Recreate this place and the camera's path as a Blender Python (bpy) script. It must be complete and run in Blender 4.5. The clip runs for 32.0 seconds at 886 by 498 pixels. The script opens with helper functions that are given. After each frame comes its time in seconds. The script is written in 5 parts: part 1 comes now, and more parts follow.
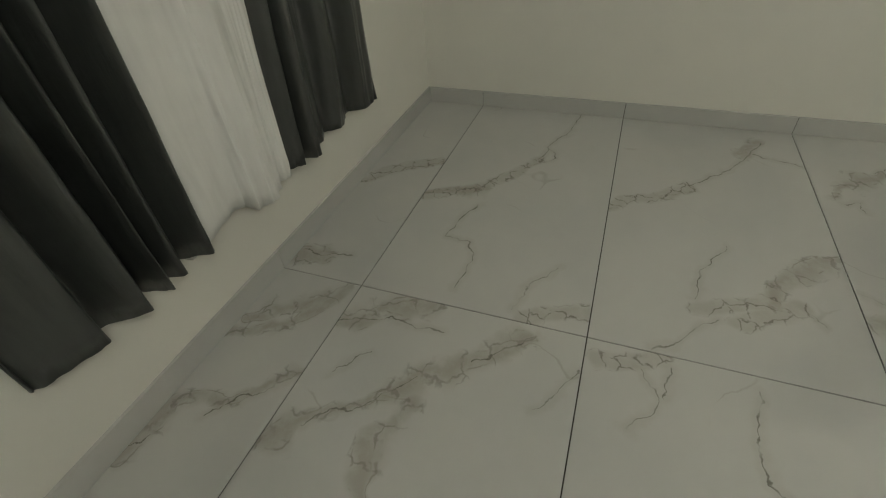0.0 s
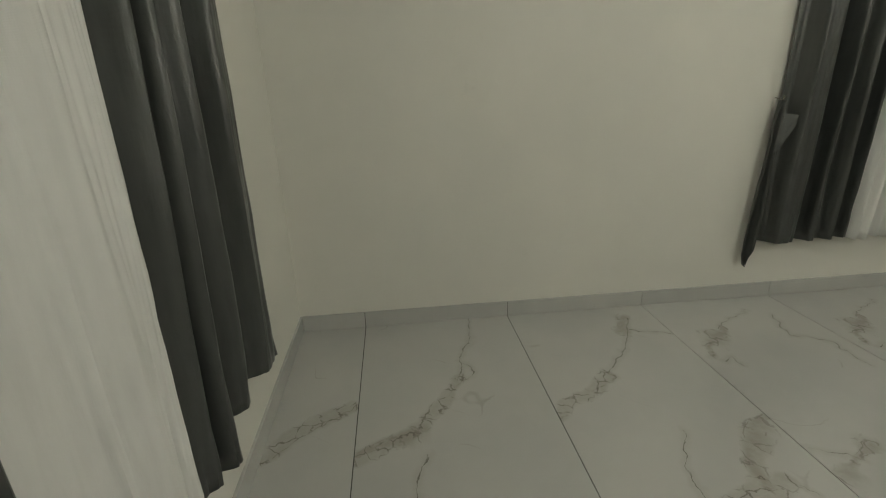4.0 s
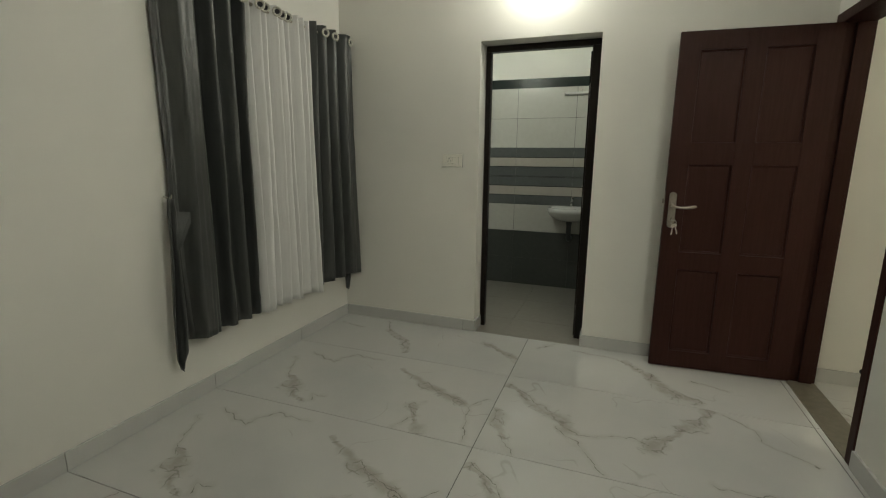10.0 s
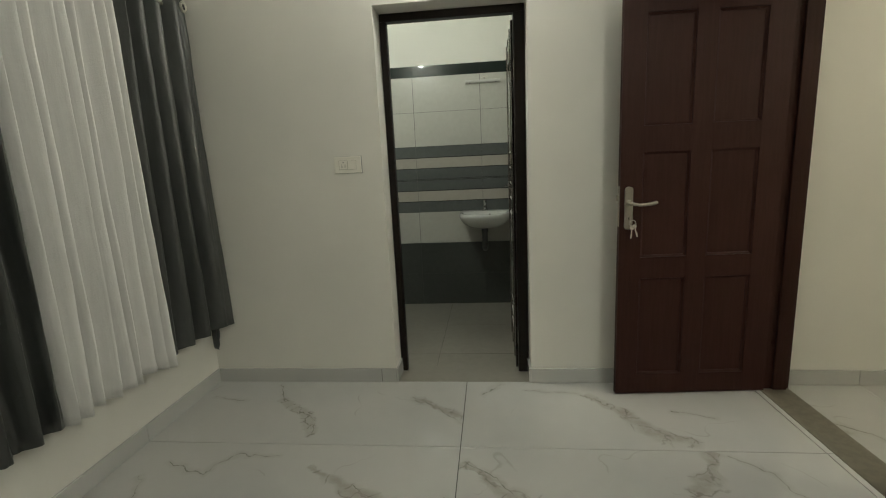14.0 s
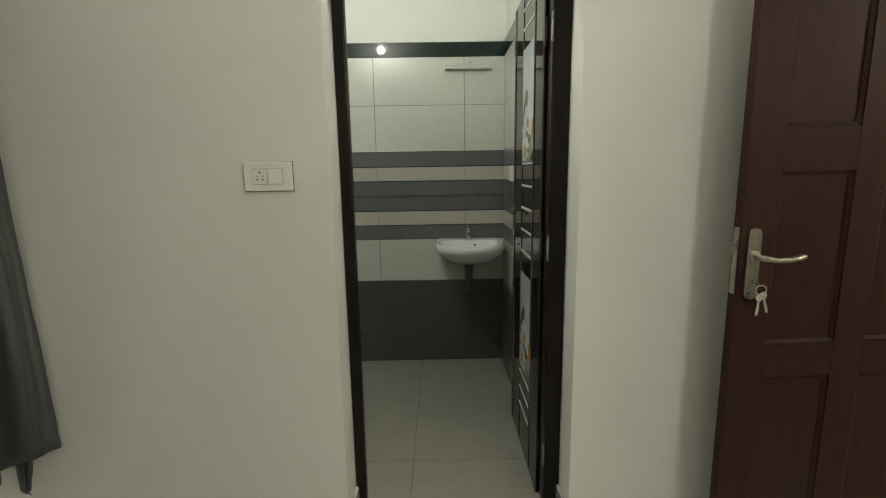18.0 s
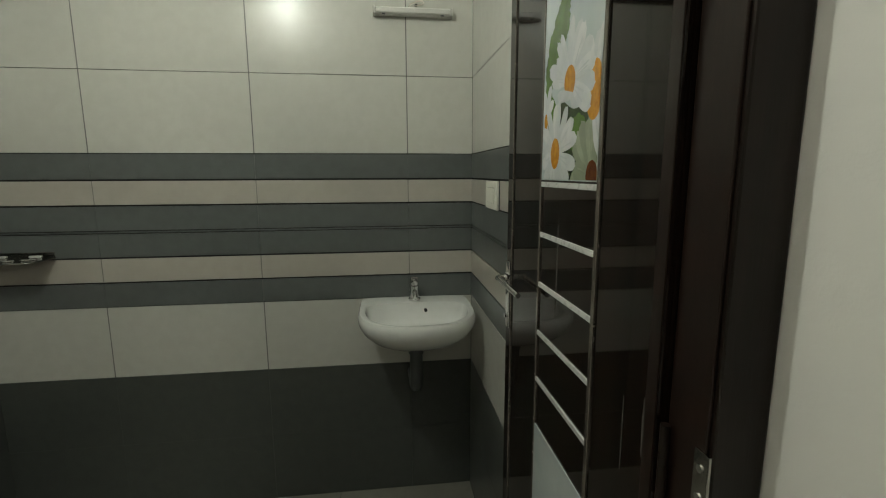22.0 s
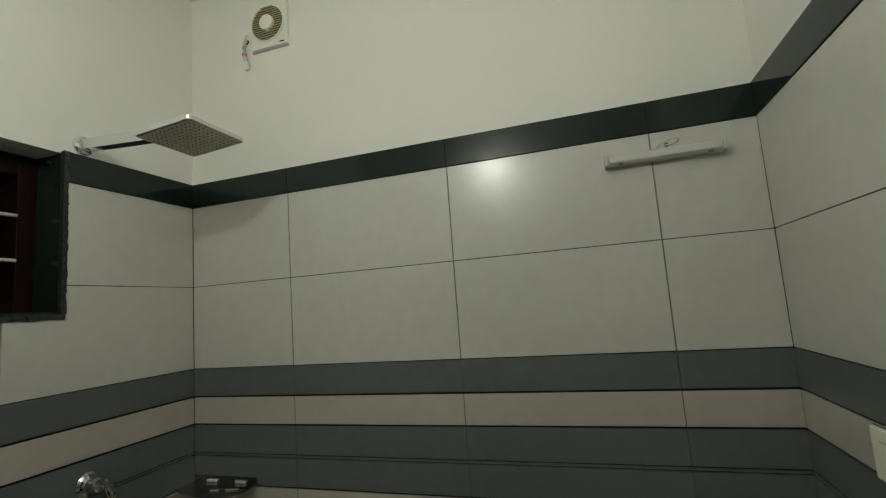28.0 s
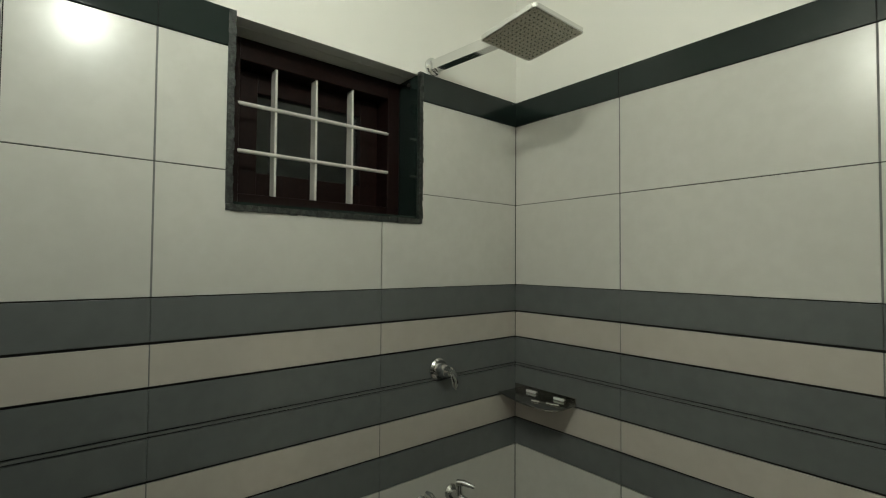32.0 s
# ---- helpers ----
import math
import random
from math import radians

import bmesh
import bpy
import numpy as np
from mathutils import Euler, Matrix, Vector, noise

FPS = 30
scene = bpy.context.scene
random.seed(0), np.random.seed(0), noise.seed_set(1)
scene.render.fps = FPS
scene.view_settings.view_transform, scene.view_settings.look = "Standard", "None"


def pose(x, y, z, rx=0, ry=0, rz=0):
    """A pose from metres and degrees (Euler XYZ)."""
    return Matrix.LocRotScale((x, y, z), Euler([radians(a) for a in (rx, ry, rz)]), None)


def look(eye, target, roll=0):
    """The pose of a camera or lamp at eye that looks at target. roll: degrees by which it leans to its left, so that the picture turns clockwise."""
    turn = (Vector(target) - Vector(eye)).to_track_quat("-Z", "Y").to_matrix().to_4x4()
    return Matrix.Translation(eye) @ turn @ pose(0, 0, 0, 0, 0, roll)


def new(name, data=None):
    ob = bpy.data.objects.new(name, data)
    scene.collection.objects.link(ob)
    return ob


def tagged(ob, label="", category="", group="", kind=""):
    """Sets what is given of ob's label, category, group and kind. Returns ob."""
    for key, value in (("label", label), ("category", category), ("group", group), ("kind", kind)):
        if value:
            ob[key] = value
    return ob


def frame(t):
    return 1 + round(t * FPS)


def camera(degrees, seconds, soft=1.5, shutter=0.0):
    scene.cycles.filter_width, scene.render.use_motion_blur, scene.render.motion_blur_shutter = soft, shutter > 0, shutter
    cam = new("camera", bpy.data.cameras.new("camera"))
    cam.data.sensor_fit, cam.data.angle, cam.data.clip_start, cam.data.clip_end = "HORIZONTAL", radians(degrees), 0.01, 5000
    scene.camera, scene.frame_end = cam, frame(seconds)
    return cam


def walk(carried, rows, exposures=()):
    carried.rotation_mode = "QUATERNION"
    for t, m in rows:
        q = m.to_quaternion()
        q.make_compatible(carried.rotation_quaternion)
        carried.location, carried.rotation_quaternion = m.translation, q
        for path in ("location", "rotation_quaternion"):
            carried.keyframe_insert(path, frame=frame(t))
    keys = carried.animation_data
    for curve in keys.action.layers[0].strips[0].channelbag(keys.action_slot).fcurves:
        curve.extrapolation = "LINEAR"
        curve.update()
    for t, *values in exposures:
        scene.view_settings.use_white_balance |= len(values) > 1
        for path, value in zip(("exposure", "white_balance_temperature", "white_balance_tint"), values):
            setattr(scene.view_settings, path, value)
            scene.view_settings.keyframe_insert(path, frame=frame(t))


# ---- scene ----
cam = camera(87.3, 32.0, soft=1.15)

PATH = [
    (0, (0.323, 0.295, 1.194), (-1.069, -0.299, -0.112), -4.7),
    (0.5, (0.265, 0.202, 1.205), (-1.167, -0.421, -0.045), -5.0),
    (1, (0.203, 0.101, 1.22), (-1.283, -0.521, 0.035), -5.2),
    (1.5, (0.159, 0.021, 1.234), (-1.388, -0.568, 0.111), -4.9),
    (2, (0.112, -0.071, 1.238), (-1.513, -0.585, 0.192), -4.3),
    (2.5, (0.052, -0.151, 1.27), (-1.64, -0.564, 0.287), -3.9),
    (4.5, (0.08, -0.264, 1.274), (-1.773, 0.176, 0.665), -1.3),
    (5, (0.127, -0.266, 1.3), (-1.655, 0.422, 0.705), -0.6),
    (5.5, (0.126, -0.258, 1.313), (-1.54, 0.675, 0.715), 0.9),
    (6, (0.173, -0.223, 1.327), (-1.363, 0.918, 0.745), 2.1),
    (6.5, (0.201, -0.194, 1.325), (-1.22, 1.093, 0.755), 2.6),
    (7, (0.204, -0.159, 1.305), (-1.086, 1.26, 0.737), 3.1),
    (7.5, (0.2, -0.124, 1.327), (-0.983, 1.389, 0.768), 3.0),
    (8, (0.185, -0.087, 1.328), (-0.905, 1.505, 0.798), 2.4),
    (8.5, (0.12, -0.058, 1.321), (-0.87, 1.607, 0.825), 2.0),
    (9, (0.029, -0.028, 1.33), (-0.854, 1.707, 0.87), 1.6),
    (9.5, (-0.065, -0.006, 1.333), (-0.84, 1.79, 0.916), 1.2),
    (10, (-0.124, 0.028, 1.347), (-0.808, 1.868, 0.964), 0.6),
    (10.5, (-0.177, 0.075, 1.337), (-0.786, 1.946, 0.974), 0.2),
    (11, (-0.228, 0.167, 1.326), (-0.764, 2.062, 0.977), -0.3),
    (11.5, (-0.265, 0.267, 1.335), (-0.747, 2.176, 0.986), -0.7),
    (12, (-0.298, 0.359, 1.339), (-0.729, 2.28, 0.989), -1.2),
    (12.5, (-0.336, 0.44, 1.327), (-0.718, 2.371, 0.976), -1.8),
    (13, (-0.406, 0.552, 1.309), (-0.716, 2.497, 0.963), -2.2),
    (13.5, (-0.46, 0.658, 1.326), (-0.714, 2.609, 0.968), -2.5),
    (15.5, (-0.612, 1.133, 1.328), (-0.735, 3.092, 0.944), -2.5),
    (16, (-0.65, 1.248, 1.332), (-0.756, 3.208, 0.948), -2.1),
    (16.5, (-0.694, 1.399, 1.334), (-0.778, 3.361, 0.958), -1.6),
    (17, (-0.732, 1.555, 1.348), (-0.786, 3.522, 0.988), -1.4),
    (17.5, (-0.75, 1.697, 1.359), (-0.763, 3.667, 1.011), -1.2),
    (18, (-0.754, 1.864, 1.347), (-0.74, 3.835, 1.008), -0.9),
    (18.5, (-0.733, 2.059, 1.35), (-0.699, 4.029, 1.011), -0.7),
    (19, (-0.723, 2.216, 1.354), (-0.667, 4.184, 1.006), -0.4),
    (19.5, (-0.729, 2.397, 1.347), (-0.641, 4.364, 0.995), -0.2),
    (20, (-0.737, 2.574, 1.357), (-0.611, 4.538, 1.005), -0.2),
    (20.5, (-0.734, 2.724, 1.375), (-0.563, 4.685, 1.018), -0.3),
    (21, (-0.732, 2.848, 1.363), (-0.514, 4.804, 1.009), -0.3),
    (21.5, (-0.698, 3.022, 1.369), (-0.464, 4.977, 1.019), -0.4),
    (22, (-0.673, 3.153, 1.387), (-0.426, 5.112, 1.066), -0.2),
    (22.5, (-0.656, 3.262, 1.399), (-0.396, 5.226, 1.13), -0.2),
    (23, (-0.65, 3.371, 1.413), (-0.382, 5.341, 1.2), -0.0),
    (23.5, (-0.654, 3.5, 1.452), (-0.388, 5.477, 1.305), 0.1),
    (24, (-0.658, 3.586, 1.485), (-0.411, 5.568, 1.38), 0.1),
    (24.5, (-0.669, 3.649, 1.5), (-0.451, 5.635, 1.415), -0.1),
    (26.5, (-0.717, 3.71, 1.588), (-0.898, 5.699, 1.681), -2.8),
    (27, (-0.742, 3.703, 1.612), (-1.065, 5.672, 1.751), -3.5),
    (27.5, (-0.753, 3.699, 1.626), (-1.207, 5.637, 1.824), -4.0),
    (28, (-0.772, 3.694, 1.635), (-1.362, 5.59, 1.874), -4.2),
    (28.5, (-0.806, 3.683, 1.633), (-1.51, 5.539, 1.881), -3.9),
    (29, (-0.822, 3.681, 1.628), (-1.662, 5.481, 1.864), -3.1),
    (29.5, (-0.83, 3.685, 1.616), (-1.812, 5.413, 1.837), -2.0),
    (30, (-0.842, 3.688, 1.601), (-1.954, 5.339, 1.797), -1.0),
    (30.5, (-0.882, 3.691, 1.586), (-2.093, 5.275, 1.741), -0.5),
    (31, (-0.935, 3.707, 1.579), (-2.255, 5.205, 1.693), -0.2),
    (31.5, (-0.97, 3.723, 1.564), (-2.392, 5.127, 1.649), 0.1),
    (32, (-1.006, 3.739, 1.548), (-2.549, 5.01, 1.607), 0.4),
]
EXPOSURES = [(0, 0.15), (2.5, 0.3), (5, 0.05), (6, -0.1), (9, -0.05), (11, 0.05), (13, 0.1), (16, 0.32), (18, 0.48), (20, 0.4), (21, 0.28), (22, 0.3), (23, 0.75), (24, 0.7), (27, 0.02), (28, -0.19), (29, -0.15), (30, -0.05), (31, 0.08), (32, 0.30)]
walk(cam, [(t, look(eye, target, roll)) for t, eye, target, roll in PATH], EXPOSURES)

# ---------------------------------------------------------------- light
world = bpy.data.worlds.new("night")
scene.world = world
world.use_nodes = True
world.node_tree.nodes["Background"].inputs[0].default_value = (0.01, 0.012, 0.018, 1)
world.node_tree.nodes["Background"].inputs[1].default_value = 0.3

TUBE_POWER = 165.0
BULB_POWER = 340.0
BATH_POWER = 545.0
HALL_POWER = 830.0
LIGHT_TINT = (0.975, 0.965, 0.84)
BATH_TINT = (0.91, 0.965, 0.86)


# ---------------------------------------------------------------- materials
def nodes_of(name):
    m = bpy.data.materials.new(name)
    m.use_nodes = True
    nt = m.node_tree
    return m, nt, nt.nodes["Principled BSDF"]


def mix_rgb(nt, fac, a, b, blend="MIX"):
    n = nt.nodes.new("ShaderNodeMix")
    n.data_type, n.blend_type = "RGBA", blend
    for key, v in (("Factor", fac), ("A", a), ("B", b)):
        sock = [s for s in n.inputs if s.name == key and (s.type == "RGBA" if key != "Factor" else s.type == "VALUE")][0]
        if isinstance(v, bpy.types.NodeSocket):
            nt.links.new(v, sock)
        elif key == "Factor":
            sock.default_value = v
        else:
            sock.default_value = (*v, 1) if len(v) == 3 else v
    return [s for s in n.outputs if s.type == "RGBA"][0]


def calc(nt, op, a, b=0.0, clamp=False):
    n = nt.nodes.new("ShaderNodeMath")
    n.operation, n.use_clamp = op, clamp
    for i, v in enumerate((a, b)):
        if isinstance(v, bpy.types.NodeSocket):
            nt.links.new(v, n.inputs[i])
        else:
            n.inputs[i].default_value = v
    return n.outputs[0]


def ramp(nt, value, lo, hi, a=0.0, b=1.0):
    n = nt.nodes.new("ShaderNodeMapRange")
    n.interpolation_type = "SMOOTHSTEP"
    nt.links.new(value, n.inputs["Value"])
    n.inputs["From Min"].default_value, n.inputs["From Max"].default_value = lo, hi
    n.inputs["To Min"].default_value, n.inputs["To Max"].default_value = a, b
    return n.outputs["Result"]


def coords(nt, kind="Object", scale=(1, 1, 1), turn=0.0):
    tc = nt.nodes.new("ShaderNodeTexCoord")
    mp = nt.nodes.new("ShaderNodeMapping")
    mp.inputs["Scale"].default_value = scale
    mp.inputs["Rotation"].default_value = (0, 0, turn)
    nt.links.new(tc.outputs[kind], mp.inputs["Vector"])
    return mp.outputs["Vector"]


def world_coords(nt, scale=(1, 1, 1)):
    g = nt.nodes.new("ShaderNodeNewGeometry")
    mp = nt.nodes.new("ShaderNodeMapping")
    mp.inputs["Scale"].default_value = scale
    nt.links.new(g.outputs["Position"], mp.inputs["Vector"])
    return mp.outputs["Vector"]


def noise_tex(nt, vec, scale, detail=4.0, rough=0.55, distort=0.0):
    n = nt.nodes.new("ShaderNodeTexNoise")
    nt.links.new(vec, n.inputs["Vector"])
    n.inputs["Scale"].default_value, n.inputs["Detail"].default_value = scale, detail
    n.inputs["Roughness"].default_value, n.inputs["Distortion"].default_value = rough, distort
    return n.outputs["Fac"]


def bump(nt, bsdf, height, strength, distance):
    n = nt.nodes.new("ShaderNodeBump")
    n.inputs["Strength"].default_value, n.inputs["Distance"].default_value = strength, distance
    nt.links.new(height, n.inputs["Height"])
    nt.links.new(n.outputs["Normal"], bsdf.inputs["Normal"])


def surface(name, a, b, rough, scale=6.0, fine=120.0, relief=0.0, metal=0.0, spec=0.5, coat=0.0, spread=0.06, stretch=(1, 1, 1)):
    """Two tones mixed by broad noise, fine grain in gloss and relief."""
    m, nt, p = nodes_of(name)
    v = world_coords(nt, stretch)
    big = noise_tex(nt, v, scale, 3)
    small = noise_tex(nt, v, fine, 3)
    c = mix_rgb(nt, ramp(nt, big, 0.35, 0.65), a, b)
    c = mix_rgb(nt, ramp(nt, small, 0.3, 0.75, 0.0, 0.3), c, [x * 0.9 for x in a])
    nt.links.new(c, p.inputs["Base Color"])
    nt.links.new(ramp(nt, small, 0.25, 0.75, rough - spread, rough + spread), p.inputs["Roughness"])
    p.inputs["Metallic"].default_value = metal
    p.inputs["Specular IOR Level"].default_value = spec
    p.inputs["Coat Weight"].default_value = coat
    p.inputs["Coat Roughness"].default_value = 0.08
    if relief:
        bump(nt, p, small, 0.35, relief)
    return m


def paint_material():
    """Emulsion on plaster: near white, faint roller stipple, a few scuffs."""
    m, nt, p = nodes_of("wall_paint")
    v = world_coords(nt)
    big = noise_tex(nt, v, 1.3, 3)
    scuff = ramp(nt, noise_tex(nt, v, 5.0, 6, 0.7), 0.62, 0.8)
    c = mix_rgb(nt, ramp(nt, big, 0.3, 0.7), (0.80, 0.785, 0.73), (0.76, 0.75, 0.70))
    c = mix_rgb(nt, calc(nt, "MULTIPLY", scuff, 0.25), c, (0.62, 0.60, 0.55))
    nt.links.new(c, p.inputs["Base Color"])
    p.inputs["Roughness"].default_value = 0.55
    p.inputs["Specular IOR Level"].default_value = 0.3
    h = calc(nt, "ADD", noise_tex(nt, v, 260, 2), calc(nt, "MULTIPLY", noise_tex(nt, v, 9, 3), 1.5))
    bump(nt, p, h, 0.18, 0.0015)
    return m


def segment_group():
    """Distance from a point to a straight stroke between A and B."""
    g = bpy.data.node_groups.new("stroke_distance", "ShaderNodeTree")
    for n in ("P", "A", "Run"):
        g.interface.new_socket(n, in_out="INPUT", socket_type="NodeSocketVector")
    g.interface.new_socket("Inverse", in_out="INPUT", socket_type="NodeSocketFloat")
    g.interface.new_socket("Distance", in_out="OUTPUT", socket_type="NodeSocketFloat")
    i, o = g.nodes.new("NodeGroupInput"), g.nodes.new("NodeGroupOutput")

    def vec(op, p, q=None, r=None):
        n = g.nodes.new("ShaderNodeVectorMath")
        n.operation = op
        for k, v in enumerate((p, q, r)):
            if v is not None:
                g.links.new(v, n.inputs[k])
        return n

    pa = vec("SUBTRACT", i.outputs["P"], i.outputs["A"]).outputs["Vector"]
    along = vec("DOT_PRODUCT", pa, i.outputs["Run"]).outputs["Value"]
    h = calc(g, "MULTIPLY", along, i.outputs["Inverse"], True)
    n = vec("SCALE", i.outputs["Run"])
    g.links.new(h, n.inputs["Scale"])
    off = vec("SUBTRACT", pa, n.outputs["Vector"]).outputs["Vector"]
    g.links.new(vec("LENGTH", off).outputs["Value"], o.inputs["Distance"])
    return g


STROKE = segment_group()


def nearest_stroke(nt, p, lines):
    """The least distance from p to a set of polylines."""
    best = None
    for pts in lines:
        for (x0, y0), (x1, y1) in zip(pts, pts[1:]):
            n = nt.nodes.new("ShaderNodeGroup")
            n.node_tree = STROKE
            nt.links.new(p, n.inputs["P"])
            n.inputs["A"].default_value = (x0, y0, 0)
            n.inputs["Run"].default_value = (x1 - x0, y1 - y0, 0)
            n.inputs["Inverse"].default_value = 1 / ((x1 - x0) ** 2 + (y1 - y0) ** 2)
            best = n.outputs[0] if best is None else calc(nt, "MINIMUM", best, n.outputs[0])
    return best


def vein_lines(text):
    """Lines of one printed face, in metres from the tile's corner, as x,y pairs between bars."""
    return [[tuple(float(v) for v in p.split(",")) for p in run.split()] for run in text.split("|") if run.strip()]


def marble_material(name, fine, crackle, haze, seed):
    """Polished white porcelain printed as veined marble. fine: dark hair veins; crackle: knotted runs; haze: broad soft grey-brown veins."""
    m, nt, p = nodes_of(name)
    tc = nt.nodes.new("ShaderNodeTexCoord")
    flat = nt.nodes.new("ShaderNodeVectorMath")
    flat.operation = "MULTIPLY"
    nt.links.new(tc.outputs["Object"], flat.inputs[0])
    flat.inputs[1].default_value = (1, 1, 0)
    v = flat.outputs[0]
    shifted = nt.nodes.new("ShaderNodeVectorMath")
    nt.links.new(v, shifted.inputs[0])
    shifted.inputs[1].default_value = (seed * 3.7, seed * 1.9, 0)
    q = shifted.outputs[0]

    def warped(base, scale, amount, detail):
        n = nt.nodes.new("ShaderNodeTexNoise")
        n.inputs["Scale"].default_value, n.inputs["Detail"].default_value = scale, detail
        nt.links.new(q, n.inputs["Vector"])
        mid = nt.nodes.new("ShaderNodeVectorMath")
        mid.operation = "SUBTRACT"
        nt.links.new(n.outputs["Color"], mid.inputs[0])
        mid.inputs[1].default_value = (0.5, 0.5, 0.5)
        add = nt.nodes.new("ShaderNodeVectorMath")
        add.operation = "MULTIPLY_ADD"
        nt.links.new(mid.outputs[0], add.inputs[0])
        add.inputs[1].default_value = (amount, amount, 0)
        nt.links.new(base, add.inputs[2])
        return add.outputs[0]

    bent = warped(v, 9.0, 0.075, 2.0)
    jagged = warped(bent, 38.0, 0.022, 4.0)
    cloud = noise_tex(nt, q, 2.0, 4)
    c = mix_rgb(nt, ramp(nt, cloud, 0.35, 0.7), (0.555, 0.555, 0.54), (0.52, 0.525, 0.515))
    mottle = ramp(nt, noise_tex(nt, q, 16.0, 5, 0.65), 0.3, 0.6, 0.5, 1.0)
    # stray faint veins that wander over the whole face
    stray = calc(nt, "ABSOLUTE", calc(nt, "SUBTRACT", noise_tex(nt, warped(q, 6.0, 0.10, 4.0), 1.7, 2, 0.5), 0.5))
    faint = calc(nt, "MULTIPLY", ramp(nt, stray, 0.0, 0.0045, 1.0, 0.0), ramp(nt, noise_tex(nt, q, 3.1, 2), 0.55, 0.66))
    c = mix_rgb(nt, calc(nt, "MULTIPLY", faint, 0.42), c, (0.33, 0.31, 0.275))
    if haze:
        d = nearest_stroke(nt, warped(v, 5.0, 0.16, 5.0), vein_lines(haze))
        wide = ramp(nt, noise_tex(nt, q, 4.5, 2), 0.35, 0.65, 0.018, 0.066)
        share = ramp(nt, calc(nt, "DIVIDE", d, wide), 0.1, 1.25, 1.0, 0.0)
        c = mix_rgb(nt, calc(nt, "MULTIPLY", share, calc(nt, "MULTIPLY", mottle, 0.74)), c, (0.36, 0.335, 0.295))
        cell = nt.nodes.new("ShaderNodeTexVoronoi")
        cell.feature, cell.voronoi_dimensions = "DISTANCE_TO_EDGE", "2D"
        cell.inputs["Scale"].default_value = 8.5
        nt.links.new(warped(warped(q, 7.0, 0.18, 3.0), 30.0, 0.05, 4.0), cell.inputs["Vector"])
        shard = ramp(nt, cell.outputs["Distance"], 0.010, 0.065, 1.0, 0.0)
        broken = ramp(nt, noise_tex(nt, q, 14.0, 3), 0.38, 0.56, 0.05, 0.46)
        inside = ramp(nt, calc(nt, "DIVIDE", d, wide), 0.7, 1.3, 1.0, 0.0)
        c = mix_rgb(nt, calc(nt, "MULTIPLY", calc(nt, "MULTIPLY", shard, inside), broken), c, (0.165, 0.15, 0.125))
        rim = ramp(nt, calc(nt, "ABSOLUTE", calc(nt, "SUBTRACT", calc(nt, "DIVIDE", d, wide), 0.62)), 0.0, 0.10, 1.0, 0.0)
        some = ramp(nt, noise_tex(nt, q, 11.0, 2), 0.5, 0.6)
        c = mix_rgb(nt, calc(nt, "MULTIPLY", calc(nt, "MULTIPLY", rim, some), 0.55), c, (0.24, 0.215, 0.185))
    if fine:
        d = nearest_stroke(nt, jagged, vein_lines(fine))
        wide = ramp(nt, noise_tex(nt, q, 17.0, 3), 0.32, 0.7, 0.001, 0.0044)
        line = ramp(nt, calc(nt, "DIVIDE", d, wide), 0.25, 1.0, 1.0, 0.0)
        strong = ramp(nt, noise_tex(nt, q, 12.0, 3), 0.30, 0.56, 0.12, 0.85)
        c = mix_rgb(nt, calc(nt, "MULTIPLY", ramp(nt, d, 0.004, 0.03, 1.0, 0.0), calc(nt, "MULTIPLY", mottle, 0.30)), c, (0.40, 0.375, 0.335))
        c = mix_rgb(nt, calc(nt, "MULTIPLY", line, strong), c, (0.155, 0.15, 0.125))
    if crackle:
        d = nearest_stroke(nt, bent, vein_lines(crackle))
        knot = ramp(nt, d, 0.020, 0.046, 1.0, 0.0)
        c = mix_rgb(nt, calc(nt, "MULTIPLY", knot, calc(nt, "MULTIPLY", mottle, 0.5)), c, (0.39, 0.365, 0.325))
        cell = nt.nodes.new("ShaderNodeTexVoronoi")
        cell.feature, cell.voronoi_dimensions = "DISTANCE_TO_EDGE", "2D"
        cell.inputs["Scale"].default_value = 14.5
        nt.links.new(warped(warped(q, 8.0, 0.14, 3.0), 34.0, 0.04, 3.0), cell.inputs["Vector"])
        crack = ramp(nt, cell.outputs["Distance"], 0.012, 0.075, 1.0, 0.0)
        patchy = ramp(nt, noise_tex(nt, q, 20.0, 3), 0.34, 0.52)
        c = mix_rgb(nt, calc(nt, "MULTIPLY", calc(nt, "MULTIPLY", crack, knot), calc(nt, "MULTIPLY", patchy, 0.72)), c, (0.17, 0.155, 0.13))
    nt.links.new(c, p.inputs["Base Color"])
    smear = noise_tex(nt, world_coords(nt), 3.5, 5, 0.65)
    nt.links.new(ramp(nt, smear, 0.3, 0.75, 0.014, 0.04), p.inputs["Roughness"])
    p.inputs["Specular IOR Level"].default_value = 0.95
    return m


